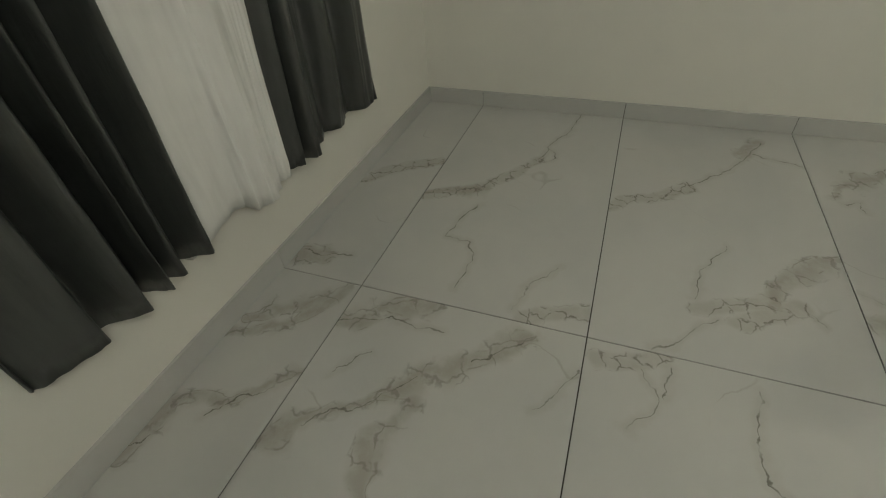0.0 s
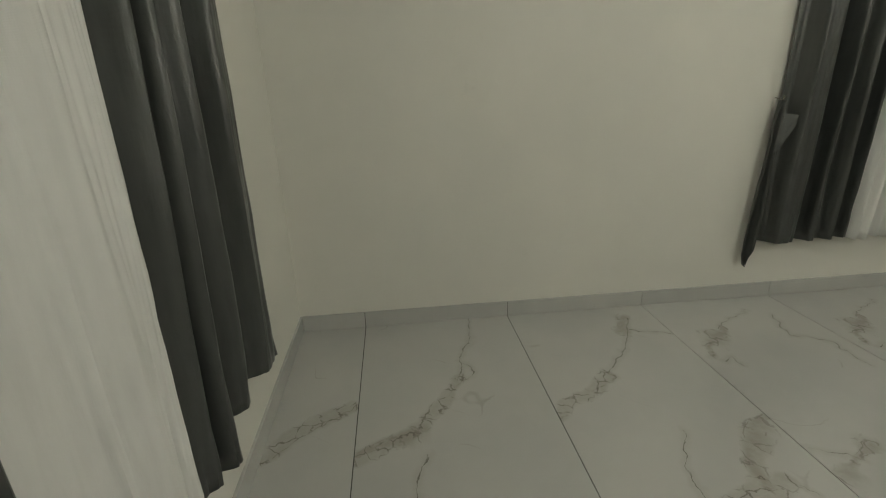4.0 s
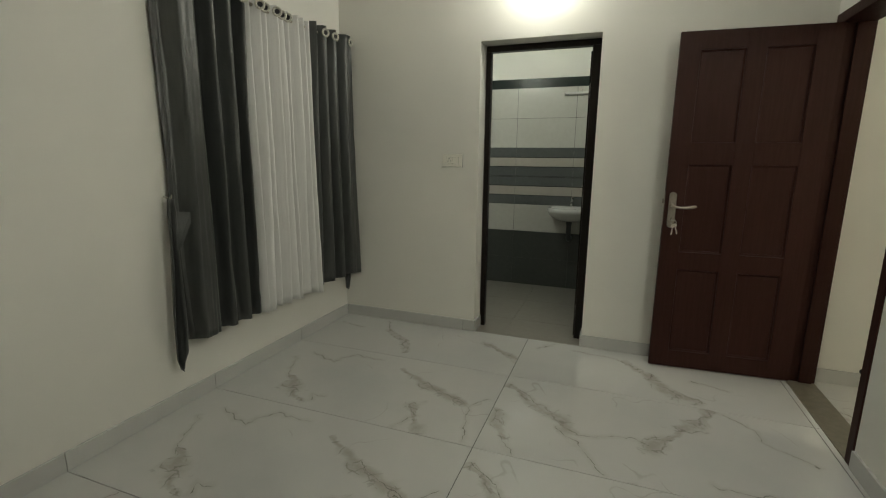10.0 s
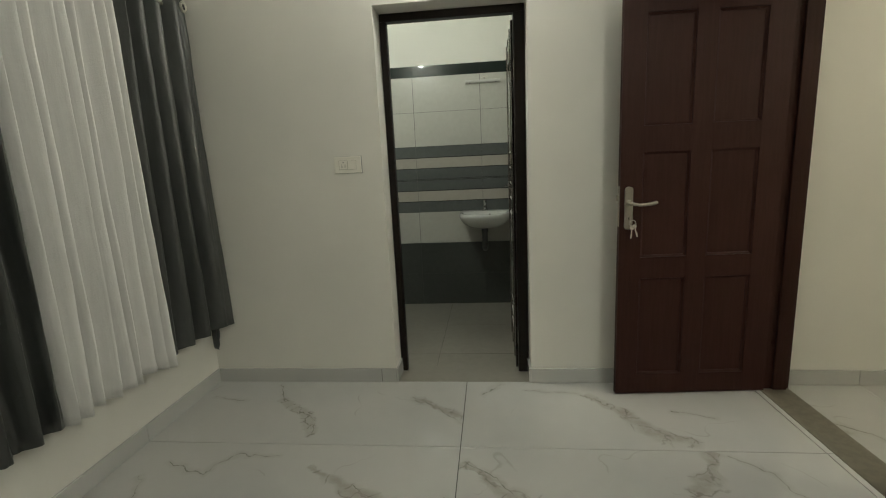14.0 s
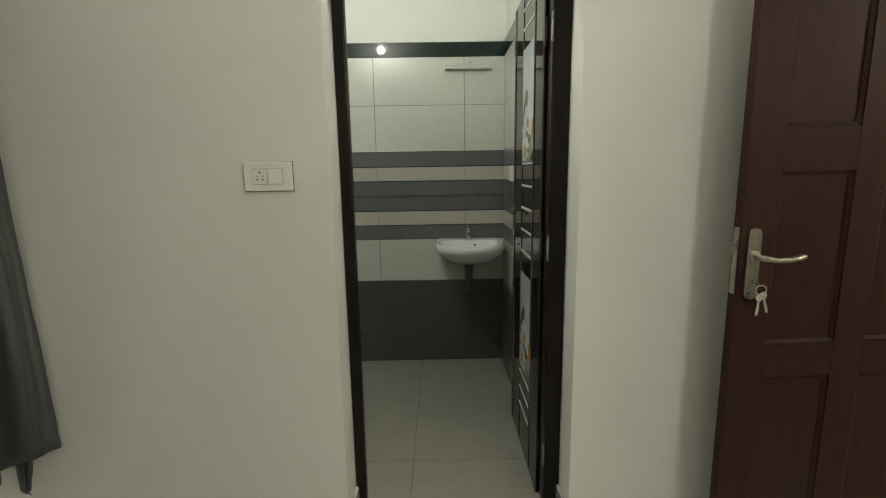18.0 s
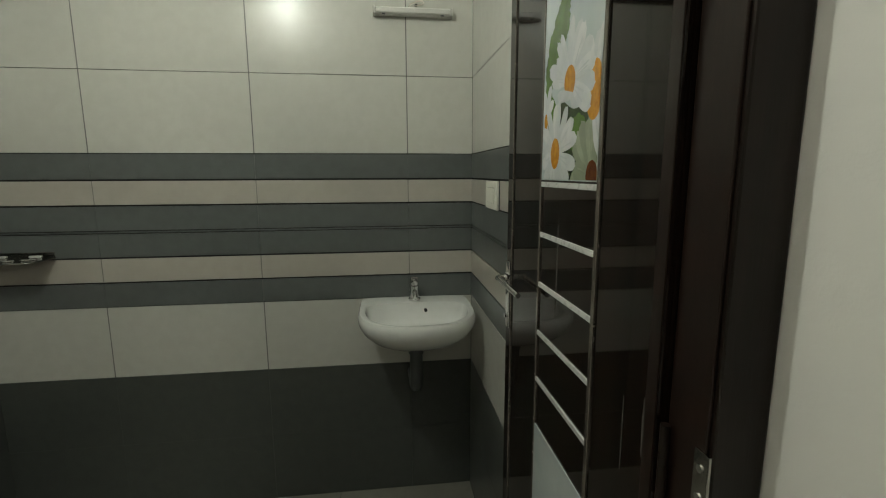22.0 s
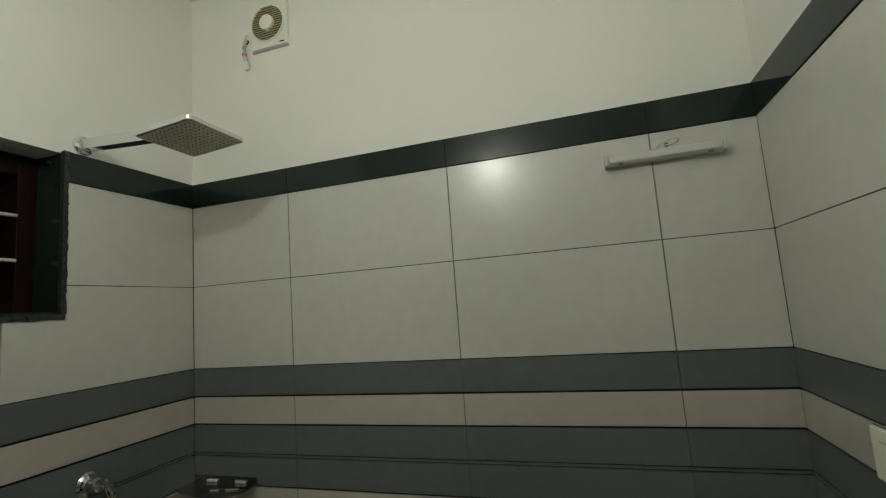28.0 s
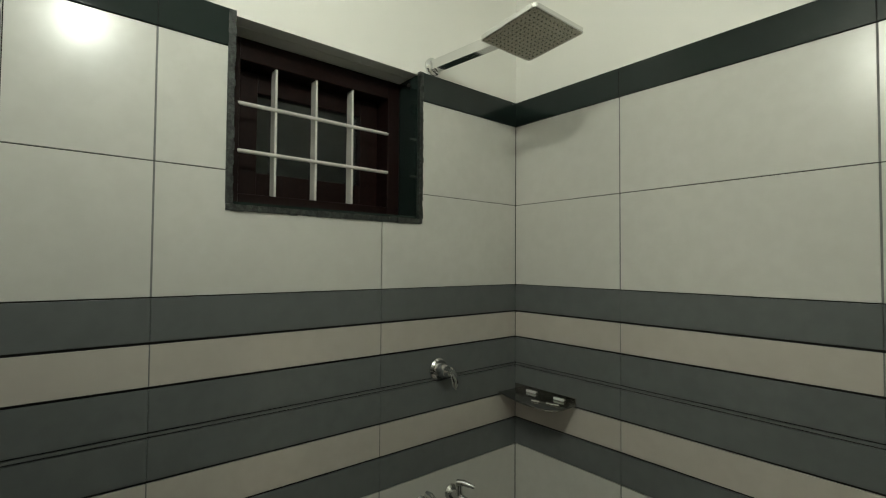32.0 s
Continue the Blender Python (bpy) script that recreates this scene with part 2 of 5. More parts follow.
def wood_material(name, a, b, rough, grain=(30, 2.2, 2.2), coat=0.3):
    m, nt, p = nodes_of(name)
    v = coords(nt, "Object", grain)
    f = noise_tex(nt, v, 2.2, 6, 0.6, 0.6)
    pores = noise_tex(nt, coords(nt, "Object", [g * 6 for g in grain]), 3.0, 3, 0.6)
    c = mix_rgb(nt, ramp(nt, f, 0.3, 0.7), a, b)
    c = mix_rgb(nt, ramp(nt, pores, 0.58, 0.72, 0.0, 0.5), c, [x * 0.5 for x in a])
    nt.links.new(c, p.inputs["Base Color"])
    nt.links.new(ramp(nt, f, 0.2, 0.8, rough - 0.07, rough + 0.07), p.inputs["Roughness"])
    p.inputs["Coat Weight"].default_value, p.inputs["Coat Roughness"].default_value = coat, 0.25
    p.inputs["Specular IOR Level"].default_value = 0.14
    bump(nt, p, pores, 0.2, 0.0008)
    return m


def cloth_material(name, a, b, rough, sheen, see_through=0.0):
    m, nt, p = nodes_of(name)
    tc = nt.nodes.new("ShaderNodeTexCoord")
    weave = nt.nodes.new("ShaderNodeTexWave")
    weave.wave_type, weave.bands_direction = "BANDS", "Z"
    weave.inputs["Scale"].default_value, weave.inputs["Distortion"].default_value = 170, 1.5
    nt.links.new(tc.outputs["Object"], weave.inputs["Vector"])
    slub = noise_tex(nt, coords(nt, "Object", (14, 14, 2.0)), 3.0, 4)
    c = mix_rgb(nt, ramp(nt, slub, 0.3, 0.7), a, b)
    nt.links.new(c, p.inputs["Base Color"])
    nt.links.new(ramp(nt, slub, 0.25, 0.75, rough - 0.06, rough + 0.08), p.inputs["Roughness"])
    p.inputs["Specular IOR Level"].default_value = 1.0 if sheen < 0.1 else 0.4
    p.inputs["Sheen Weight"].default_value, p.inputs["Sheen Roughness"].default_value = sheen, 0.35
    crease = calc(nt, "ADD", noise_tex(nt, coords(nt, "Object", (9, 9, 1.6)), 2.0, 5, 0.65), calc(nt, "MULTIPLY", noise_tex(nt, coords(nt, "Object", (26, 26, 9)), 1.6, 3, 0.6), 0.12))
    h = calc(nt, "ADD", calc(nt, "MULTIPLY", weave.outputs["Fac"], 0.05), crease)
    bump(nt, p, h, 0.4, 0.006)
    if see_through:
        tr = nt.nodes.new("ShaderNodeBsdfTranslucent")
        tr.inputs["Color"].default_value = (*a, 1)
        mx = nt.nodes.new("ShaderNodeMixShader")
        mx.inputs[0].default_value = see_through
        nt.links.new(p.outputs[0], mx.inputs[1])
        nt.links.new(tr.outputs[0], mx.inputs[2])
        nt.links.new(mx.outputs[0], nt.nodes["Material Output"].inputs["Surface"])
    return m


def glow_material(name, tint, strength):
    m, nt, p = nodes_of(name)
    p.inputs["Base Color"].default_value = (0.9, 0.9, 0.88, 1)
    p.inputs["Emission Color"].default_value = (*tint, 1)
    p.inputs["Emission Strength"].default_value = strength
    return m


def glazed_tile(name, a, b, rough, spec=0.5):
    """Glazed wall tile: slight tone shift from tile to tile, fine printed speckle, smeared gloss."""
    m, nt, p = nodes_of(name)
    info = nt.nodes.new("ShaderNodeObjectInfo")
    v = world_coords(nt)
    c = mix_rgb(nt, ramp(nt, noise_tex(nt, v, 22, 2), 0.3, 0.7), a, b)
    c = mix_rgb(nt, calc(nt, "MULTIPLY", info.outputs["Random"], 0.25), c, [x * 0.9 for x in a])
    broad = ramp(nt, noise_tex(nt, v, 1.6, 3), 0.3, 0.7, 0.0, 0.35)
    c = mix_rgb(nt, broad, c, [x * 0.9 for x in b])
    nt.links.new(c, p.inputs["Base Color"])
    nt.links.new(ramp(nt, noise_tex(nt, v, 3, 2), 0.3, 0.75, rough * 0.92, rough * 1.1), p.inputs["Roughness"])
    p.inputs["Specular IOR Level"].default_value = spec
    bump(nt, p, noise_tex(nt, v, 14, 2), 0.04, 0.002)
    return m


def laminate_material():
    """High-gloss brown laminate: faint vertical figure, wiped smears and a few pale paint runs."""
    m, nt, p = nodes_of("brown_laminate")
    figure = noise_tex(nt, world_coords(nt, (14, 14, 0.35)), 3.0, 4)
    c = mix_rgb(nt, ramp(nt, figure, 0.35, 0.65), (0.015, 0.0085, 0.0055), (0.0055, 0.0035, 0.0025))
    runs = ramp(nt, noise_tex(nt, world_coords(nt, (30, 30, 1.1)), 2.0, 3, 0.6), 0.665, 0.74)
    c = mix_rgb(nt, calc(nt, "MULTIPLY", runs, 0.35), c, (0.16, 0.16, 0.15))
    nt.links.new(c, p.inputs["Base Color"])
    wipe = noise_tex(nt, world_coords(nt, (5, 5, 2)), 2.0, 4)
    nt.links.new(calc(nt, "ADD", ramp(nt, wipe, 0.3, 0.7, 0.03, 0.07), calc(nt, "MULTIPLY", runs, 0.2)), p.inputs["Roughness"])
    p.inputs["Specular IOR Level"].default_value = 0.3
    bump(nt, p, noise_tex(nt, world_coords(nt, (60, 60, 4)), 1.0, 2), 0.05, 0.001)
    return m


def petal_material(name, a, b):
    """Printed petals, each with a tone of its own."""
    m, nt, p = nodes_of(name)
    g = nt.nodes.new("ShaderNodeNewGeometry")
    v = world_coords(nt)
    c = mix_rgb(nt, g.outputs["Random Per Island"], a, b)
    c = mix_rgb(nt, ramp(nt, noise_tex(nt, v, 45, 3), 0.35, 0.7, 0.0, 0.5), c, [x * 0.86 for x in b])
    nt.links.new(c, p.inputs["Base Color"])
    p.inputs["Roughness"].default_value = 0.16
    return m


M_PAINT = paint_material()
M_CEIL = surface("ceiling_paint", (0.8, 0.8, 0.77), (0.77, 0.77, 0.74), 0.7, 2.0)
M_MARBLE = marble_material("marble_tile", "0.1,0.0 0.3,0.3 0.7,0.4 | -0.3,0.1 0.0,-0.2", "", "0.2,0.5 0.6,0.2 1.0,0.25 | -0.6,0.1 -0.2,-0.1", 2)
M_SKIRT = marble_material("marble_skirting", "", "", "", 4)
# one printed face for each lie of the veins
FACE_A = marble_material("marble_face_a", "0.58,0.43 0.45,0.47 0.17,0.57 0.0,0.58 | 0.63,0.41 0.53,0.53 0.43,0.47 | 1.01,0.27 1.13,0.23 1.24,0.20 1.25,0.32 1.37,0.34 1.52,0.34 | 1.31,0.66 1.44,0.57 1.56,0.55", "0.99,0.02 0.86,0.26 0.70,0.36 0.57,0.44 | 1.58,0.60 1.54,0.67 1.50,0.78", "0.98,0.03 0.88,0.25", 1)
FACE_B = marble_material("marble_face_b", "0.75,0.20 0.67,0.33 0.60,0.31 | 0.62,0.32 0.44,0.49 0.30,0.58 0.15,0.64 | 0.28,0.60 0.34,0.79 | 1.02,0.43 1.2,0.34 1.33,0.31 | 1.59,0.18 1.54,0.26 1.49,0.30 1.41,0.40 | 1.28,0.64 1.34,0.68", "0.87,0.01 0.80,0.06 0.75,0.20 0.64,0.31 | 1.38,0.33 1.33,0.42 1.28,0.55 | 1.40,0.46 1.32,0.58 1.28,0.64", "0.30,0.58 0.12,0.65 | 1.28,0.55 1.17,0.61 0.99,0.79", 3)
FACE_C = marble_material("marble_face_c", "0.18,0.54 0.24,0.38 0.33,0.27 | 0.61,0.09 0.59,0.14 0.66,0.16 | 0.24,0.65 0.39,0.58 0.47,0.56 0.48,0.64 0.53,0.72 0.75,0.71 | 1.16,0.51 1.43,0.37 | 1.39,0.37 1.47,0.34 1.54,0.46 | 1.47,0.34 1.49,0.24 1.55,0.02 | 1.17,0.01 1.20,0.12 1.24,0.16", "", "0.33,0.27 0.45,0.13 0.56,0.06 | 0.92,0.65 1.16,0.51 1.34,0.42 1.43,0.37 | 1.20,0.24 1.28,0.03", 5)
FACE_D = marble_material("marble_face_d", "0.93,0.50 0.80,0.66 0.70,0.79 | 1.49,0.47 1.49,0.57 1.46,0.69", "0.94,0.47 0.82,0.57 0.70,0.77", "1.53,0.46 1.48,0.58", 7)
FACE_E = marble_material("marble_face_e", "0.44,0.60 0.55,0.42 | 1.30,0.46 1.45,0.35 1.60,0.20 | 0.10,0.46 0.3,0.40", "0.55,0.42 0.74,0.26 0.84,0.10", "1.34,0.44 1.56,0.27", 9)
FACE_F = marble_material("marble_face_f", "0.60,0.60 0.52,0.68 0.40,0.80 | 0.75,0.46 0.70,0.50", "", "0.74,0.47 0.61,0.49 0.52,0.68 0.40,0.80 | 0.34,0.47 0.24,0.65 0.04,0.78 | 0.26,0.50 0.10,0.70", 11)
FACE_G = marble_material("marble_face_g", "0.18,0.01 0.11,0.16 0.12,0.36 | 0.53,0.08 0.44,0.23 0.30,0.35 | 0.20,0.48 0.04,0.65 | 0.29,0.69 0.21,0.75 0.13,0.80 | 0.36,0.08 0.26,0.18", "", "0.17,0.02 0.08,0.13 0.02,0.31 | 0.60,0.04 0.53,0.08 0.44,0.23 0.30,0.35 0.20,0.48 0.04,0.65 | 0.66,0.35 0.52,0.29 0.40,0.35", 13)
FACE_H = marble_material("marble_face_h", "0.08,0.16 0.16,0.22 0.28,0.14 | 0.04,0.25 0.16,0.23 | 0.05,0.47 0.23,0.46 0.31,0.46 0.36,0.51 0.6,0.45 | 1.0,0.2 1.2,0.5", "0.08,0.03 0.05,0.15 0.01,0.22", "0.7,0.7 0.9,0.4 1.1,0.3", 15)
FACE_I = marble_material("marble_face_i", "0.03,0.70 0.26,0.48 | 0.10,0.14 0.19,0.01 | 0.38,0.35 0.47,0.28 0.60,0.33 0.71,0.36 0.80,0.32 | 0.35,0.33 0.49,0.18 0.59,0.02 | 1.18,0.78 1.29,0.66 1.32,0.55 1.40,0.50 1.49,0.42 | 1.03,0.13 1.07,0.10 1.29,0.13", "", "0.03,0.69 0.15,0.56 0.26,0.46 0.43,0.33 | 0.02,0.36 0.10,0.14 | 0.80,0.32 1.01,0.59 1.13,0.75", 17)
FACE_J = marble_material("marble_face_j", "0.34,0.55 0.64,0.51 0.82,0.33 | 1.08,0.34 1.16,0.31 1.26,0.27 | 0.1,0.5 0.2,0.62", "0.70,0.47 0.84,0.31", "0.82,0.31 0.91,0.13 1.06,0.07", 19)
M_GROUT = surface("dark_grout", (0.012, 0.012, 0.011), (0.02, 0.02, 0.018), 0.8, 20)
M_JOINT = surface("grey_joint", (0.20, 0.20, 0.19), (0.15, 0.15, 0.143), 0.8, 20)
M_FGROUT = surface("floor_grout", (0.03, 0.028, 0.025), (0.022, 0.02, 0.018), 0.8, 20)
M_TWHITE = glazed_tile("tile_white", (0.60, 0.59, 0.545), (0.57, 0.56, 0.515), 0.245)
M_TLIGHT = glazed_tile("tile_beige", (0.50, 0.465, 0.415), (0.47, 0.435, 0.385), 0.3)
M_TGREY = glazed_tile("tile_grey", (0.132, 0.142, 0.139), (0.116, 0.125, 0.122), 0.3)
M_TDARK = glazed_tile("tile_charcoal", (0.086, 0.092, 0.085), (0.075, 0.08, 0.074), 0.3)
M_TFLOOR = glazed_tile("tile_floor", (0.29, 0.275, 0.24), (0.265, 0.252, 0.22), 0.33)
M_GRANITE = surface("black_granite", (0.0102, 0.0178, 0.0155), (0.0118, 0.0198, 0.0174), 0.05, 9, 260, 0, 0, 0.32, spread=0.004)
M_GRANITE_RAW = surface("raw_granite_edge", (0.004, 0.005, 0.0045), (0.036, 0.042, 0.038), 0.4, 85, 160, 0.006)
M_SILL = surface("sill_stone", (0.21, 0.19, 0.15), (0.17, 0.155, 0.125), 0.36, 25, 240)
M_WOOD = wood_material("maroon_wood", (0.043, 0.0165, 0.0125), (0.035, 0.0134, 0.0102), 0.5, (30, 30, 2.0), 0.0)
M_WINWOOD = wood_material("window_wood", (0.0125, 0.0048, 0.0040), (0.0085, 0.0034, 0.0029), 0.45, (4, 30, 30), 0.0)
M_LAMINATE = laminate_material()
M_FRAMEBROWN = surface("brown_frame", (0.0125, 0.0076, 0.0054), (0.0085, 0.0054, 0.004), 0.36, 5.0, 40.0, 0.0004, 0, 0.25, 0.0, 0.05, (8, 8, 0.6))
M_EDGE = surface("red_brown_lipping", (0.016, 0.0078, 0.0052), (0.011, 0.0056, 0.0038), 0.35, 12, 120, 0, 0, 0.4, 0.0, 0.06, (8, 8, 1))
M_CHROME = surface("chrome", (0.75, 0.75, 0.74), (0.7, 0.7, 0.69), 0.08, 5, 200, 0, 1.0, spread=0.03)
M_NICKEL = surface("satin_nickel", (0.44, 0.415, 0.355), (0.39, 0.365, 0.31), 0.3, 12, 300, 0, 1.0)
M_RING = surface("bright_ring", (0.70, 0.68, 0.60), (0.64, 0.62, 0.54), 0.3, 12, 300, 0, 0.6)
M_DARKSTEEL = surface("tarnished_steel", (0.46, 0.44, 0.41), (0.34, 0.325, 0.30), 0.10, 14, 200, 0, 1.0)
M_CERAMIC = surface("white_ceramic", (0.80, 0.80, 0.78), (0.78, 0.78, 0.76), 0.05, 3, 40, 0, 0, 0.6, spread=0.012)
M_IVORY = surface("ivory_plastic", (0.86, 0.84, 0.76), (0.83, 0.81, 0.73), 0.36, 6, 200)
M_WHITEPL = surface("white_plastic", (0.80, 0.79, 0.75), (0.76, 0.75, 0.71), 0.35, 6, 200)
M_DULLWHITE = surface("dull_white_plastic", (0.60, 0.59, 0.56), (0.56, 0.55, 0.52), 0.4, 6, 200)
M_BLACK = surface("black_hole", (0.01, 0.01, 0.01), (0.015, 0.015, 0.015), 0.6)
M_PIPE = surface("grey_plastic_pipe", (0.10, 0.105, 0.105), (0.08, 0.085, 0.085), 0.35, 8, 100)
M_CURTAIN = cloth_material("grey_satin", (0.040, 0.0435, 0.042), (0.030, 0.033, 0.0315), 0.35, 0.02)
M_SHEER = cloth_material("white_voile", (0.86, 0.855, 0.84), (0.82, 0.815, 0.80), 0.7, 0.1, 0.02)
M_BEAD = surface("silver_bead", (0.26, 0.235, 0.205), (0.23, 0.205, 0.18), 0.22, 10, 100, 0, 0.75)
M_WBEAD = surface("white_bead", (0.60, 0.60, 0.59), (0.56, 0.56, 0.55), 0.3, 10, 100)
M_SKY = surface("print_sky", (0.52, 0.565, 0.56), (0.46, 0.515, 0.515), 0.08, 8, 60)
M_LEAFGREEN = surface("print_leaf", (0.10, 0.19, 0.03), (0.07, 0.13, 0.02), 0.15, 30, 90)
M_PETAL = petal_material("print_petal", (0.68, 0.68, 0.67), (0.58, 0.60, 0.60))
M_PETAL2 = petal_material("print_petal_shade", (0.36, 0.40, 0.28), (0.27, 0.30, 0.21))
M_CREASE = surface("print_crease", (0.55, 0.57, 0.565), (0.57, 0.585, 0.58), 0.15, 40, 90)
M_DARKLEAF = surface("print_dark_leaf", (0.045, 0.085, 0.015), (0.028, 0.05, 0.012), 0.15, 25, 90)
M_YOLK = surface("print_centre", (0.62, 0.28, 0.02), (0.48, 0.19, 0.015), 0.15, 90, 200)
M_RUST = surface("print_dark_centre", (0.16, 0.045, 0.012), (0.10, 0.03, 0.01), 0.15, 60, 200)
M_BAR = surface("grille_paint", (0.62, 0.60, 0.55), (0.56, 0.54, 0.49), 0.45, 12, 150)
M_FANSLAT = surface("fan_recess", (0.11, 0.092, 0.036), (0.08, 0.068, 0.03), 0.5, 20, 100)
M_FANBLADE = surface("fan_slat", (0.42, 0.375, 0.22), (0.36, 0.32, 0.19), 0.45, 20, 100)
M_WIRE = surface("pale_wire", (0.70, 0.64, 0.57), (0.62, 0.55, 0.48), 0.5)
M_RUN = surface("dried_paint", (0.085, 0.082, 0.074), (0.05, 0.048, 0.042), 0.4, 60, 200)
M_RED = surface("red_tape", (0.55, 0.25, 0.17), (0.5, 0.2, 0.14), 0.5)


def glass_material():
    """Figured window glass with night behind it."""
    m, nt, p = nodes_of("dark_window_glass")
    v = coords(nt, "Object", (1, 1, 1))
    p.inputs["Transmission Weight"].default_value = 1.0
    p.inputs["IOR"].default_value = 1.45
    p.inputs["Base Color"].default_value = (0.55, 0.62, 0.58, 1)
    p.inputs["Roughness"].default_value = 0.22
    bump(nt, p, noise_tex(nt, v, 120, 2), 0.15, 0.001)
    return m


M_GLASS = glass_material()
M_TUBE = glow_material("tube_glow", LIGHT_TINT, TUBE_POWER)
M_BULB = glow_material("bulb_glow", LIGHT_TINT, BULB_POWER)
M_BATHBULB = glow_material("bath_bulb_glow", BATH_TINT, BATH_POWER)
M_HALLBULB = glow_material("hall_bulb_glow", (1.0, 0.93, 0.72), HALL_POWER)


# ---------------------------------------------------------------- mesh helpers
def box(bm, x0, x1, y0, y1, z0, z1, bevel=0.0):
    m = Matrix.Translation(((x0 + x1) / 2, (y0 + y1) / 2, (z0 + z1) / 2)) @ Matrix.Diagonal((abs(x1 - x0), abs(y1 - y0), abs(z1 - z0), 1))
    made = bmesh.ops.create_cube(bm, size=1.0, matrix=m)
    if bevel:
        edges = {e for v in made["verts"] for e in v.link_edges}
        bmesh.ops.bevel(bm, geom=list(edges), offset=bevel, segments=2, affect="EDGES", profile=0.5)
    return bm


def new_box(*a, bevel=0.0):
    return box(bmesh.new(), *a, bevel=bevel)


def rod_between(bm, a, b, r, r2=None, seg=16, caps=True):
    a, b = Vector(a), Vector(b)
    d = b - a
    m = Matrix.Translation((a + b) / 2) @ d.to_track_quat("Z", "Y").to_matrix().to_4x4()
    bmesh.ops.create_cone(bm, cap_ends=caps, segments=seg, radius1=r, radius2=r if r2 is None else r2, depth=d.length, matrix=m)
    return bm


def sweep(bm, pts, r, seg=10):
    """A round pipe along a line of points."""
    pts = [Vector(p) for p in pts]
    rings = []
    for i, p in enumerate(pts):
        d = (pts[min(i + 1, len(pts) - 1)] - pts[max(i - 1, 0)]).normalized()
        q = d.to_track_quat("Z", "Y")
        rr = r[i] if isinstance(r, (list, tuple)) else r
        rings.append([bm.verts.new(p + q @ Vector((rr * math.cos(k * math.tau / seg), rr * math.sin(k * math.tau / seg), 0))) for k in range(seg)])
    for a, b in zip(rings, rings[1:]):
        for k in range(seg):
            bm.faces.new((a[k], a[(k + 1) % seg], b[(k + 1) % seg], b[k]))
    bm.faces.new(list(reversed(rings[0])))
    bm.faces.new(rings[-1])
    return bm


def lathe(bm, profile, m=Matrix(), seg=24):
    """Turn (radius, height) pairs about z, then move by m."""
    rings = []
    for r, h in profile:
        rings.append([bm.verts.new(m @ Vector((r * math.cos(k * math.tau / seg), r * math.sin(k * math.tau / seg), h))) for k in range(seg)])
    for a, b in zip(rings, rings[1:]):
        for k in range(seg):
            bm.faces.new((a[k], a[(k + 1) % seg], b[(k + 1) % seg], b[k]))
    bm.faces.new(list(reversed(rings[0])))
    bm.faces.new(rings[-1])
    return bm


def ring(bm, centre, normal, big, small, seg=24, sub=8):
    m = Matrix.Translation(centre) @ Vector(normal).to_track_quat("Z", "Y").to_matrix().to_4x4()
    rows = []
    for i in range(seg):
        a = i * math.tau / seg
        rows.append([bm.verts.new(m @ Vector(((big + small * math.cos(b)) * math.cos(a), (big + small * math.cos(b)) * math.sin(a), small * math.sin(b)))) for b in (k * math.tau / sub for k in range(sub))])
    for i in range(seg):
        for k in range(sub):
            bm.faces.new((rows[i][k], rows[(i + 1) % seg][k], rows[(i + 1) % seg][(k + 1) % sub], rows[i][(k + 1) % sub]))
    return bm


def mesh_of(name, bm, material, smooth=False):
    bmesh.ops.recalc_face_normals(bm, faces=bm.faces)
    me = bpy.data.meshes.new(name)
    bm.to_mesh(me)
    bm.free()
    me.materials.append(material)
    if smooth:
        me.polygons.foreach_set("use_smooth", [True] * len(me.polygons))
        me.set_sharp_from_angle(angle=radians(40))
    return me


ROOM = Vector((0, 0, 0))      # origin of the room being built


def base_of(ob):
    p = -ROOM
    while ob:
        p, ob = p + ob.location, ob.parent
    return p


def part(name, bm, material, parent, label="", smooth=False, local=False):
    """One mesh under a thing or a part; given in world coordinates unless local."""
    if not local and parent:
        bmesh.ops.translate(bm, verts=bm.verts, vec=-base_of(parent))
    ob = new(name, mesh_of(name, bm, material, smooth))
    ob.parent = parent
    return tagged(ob, label) if label else ob


def thing(name, at, label, category, group=""):
    ob = new(name)
    ob.location = Vector(at) + ROOM
    ob.empty_display_size = 0.1
    return tagged(ob, label, category, group)


def structure(name, bm, material, label, category):
    ob = tagged(new(name, mesh_of(name, bm, material)), label, category, kind="structure")
    ob.location = ROOM
    return ob


# ---------------------------------------------------------------- plan
WX, EX, SY, NY = -2.27, 0.955, -0.815, 3.405      # bedroom faces
CEIL = 2.95
BW, BE, BN, BS = -2.221, -0.32, 5.09, 3.642       # bathroom tile faces
OX0, OX1, OTOP = -1.109, -0.290, 2.163            # bathroom doorway
DY0, DY1 = 2.415, 3.395                            # bedroom doorway with its frame
HX = 1.11                                         # hall face of the east wall
FRAME_Y0, FRAME_Y1 = 3.555, 3.615
BATH = Vector((0.014, 0.0, -0.03))                # the bathroom lies a step lower

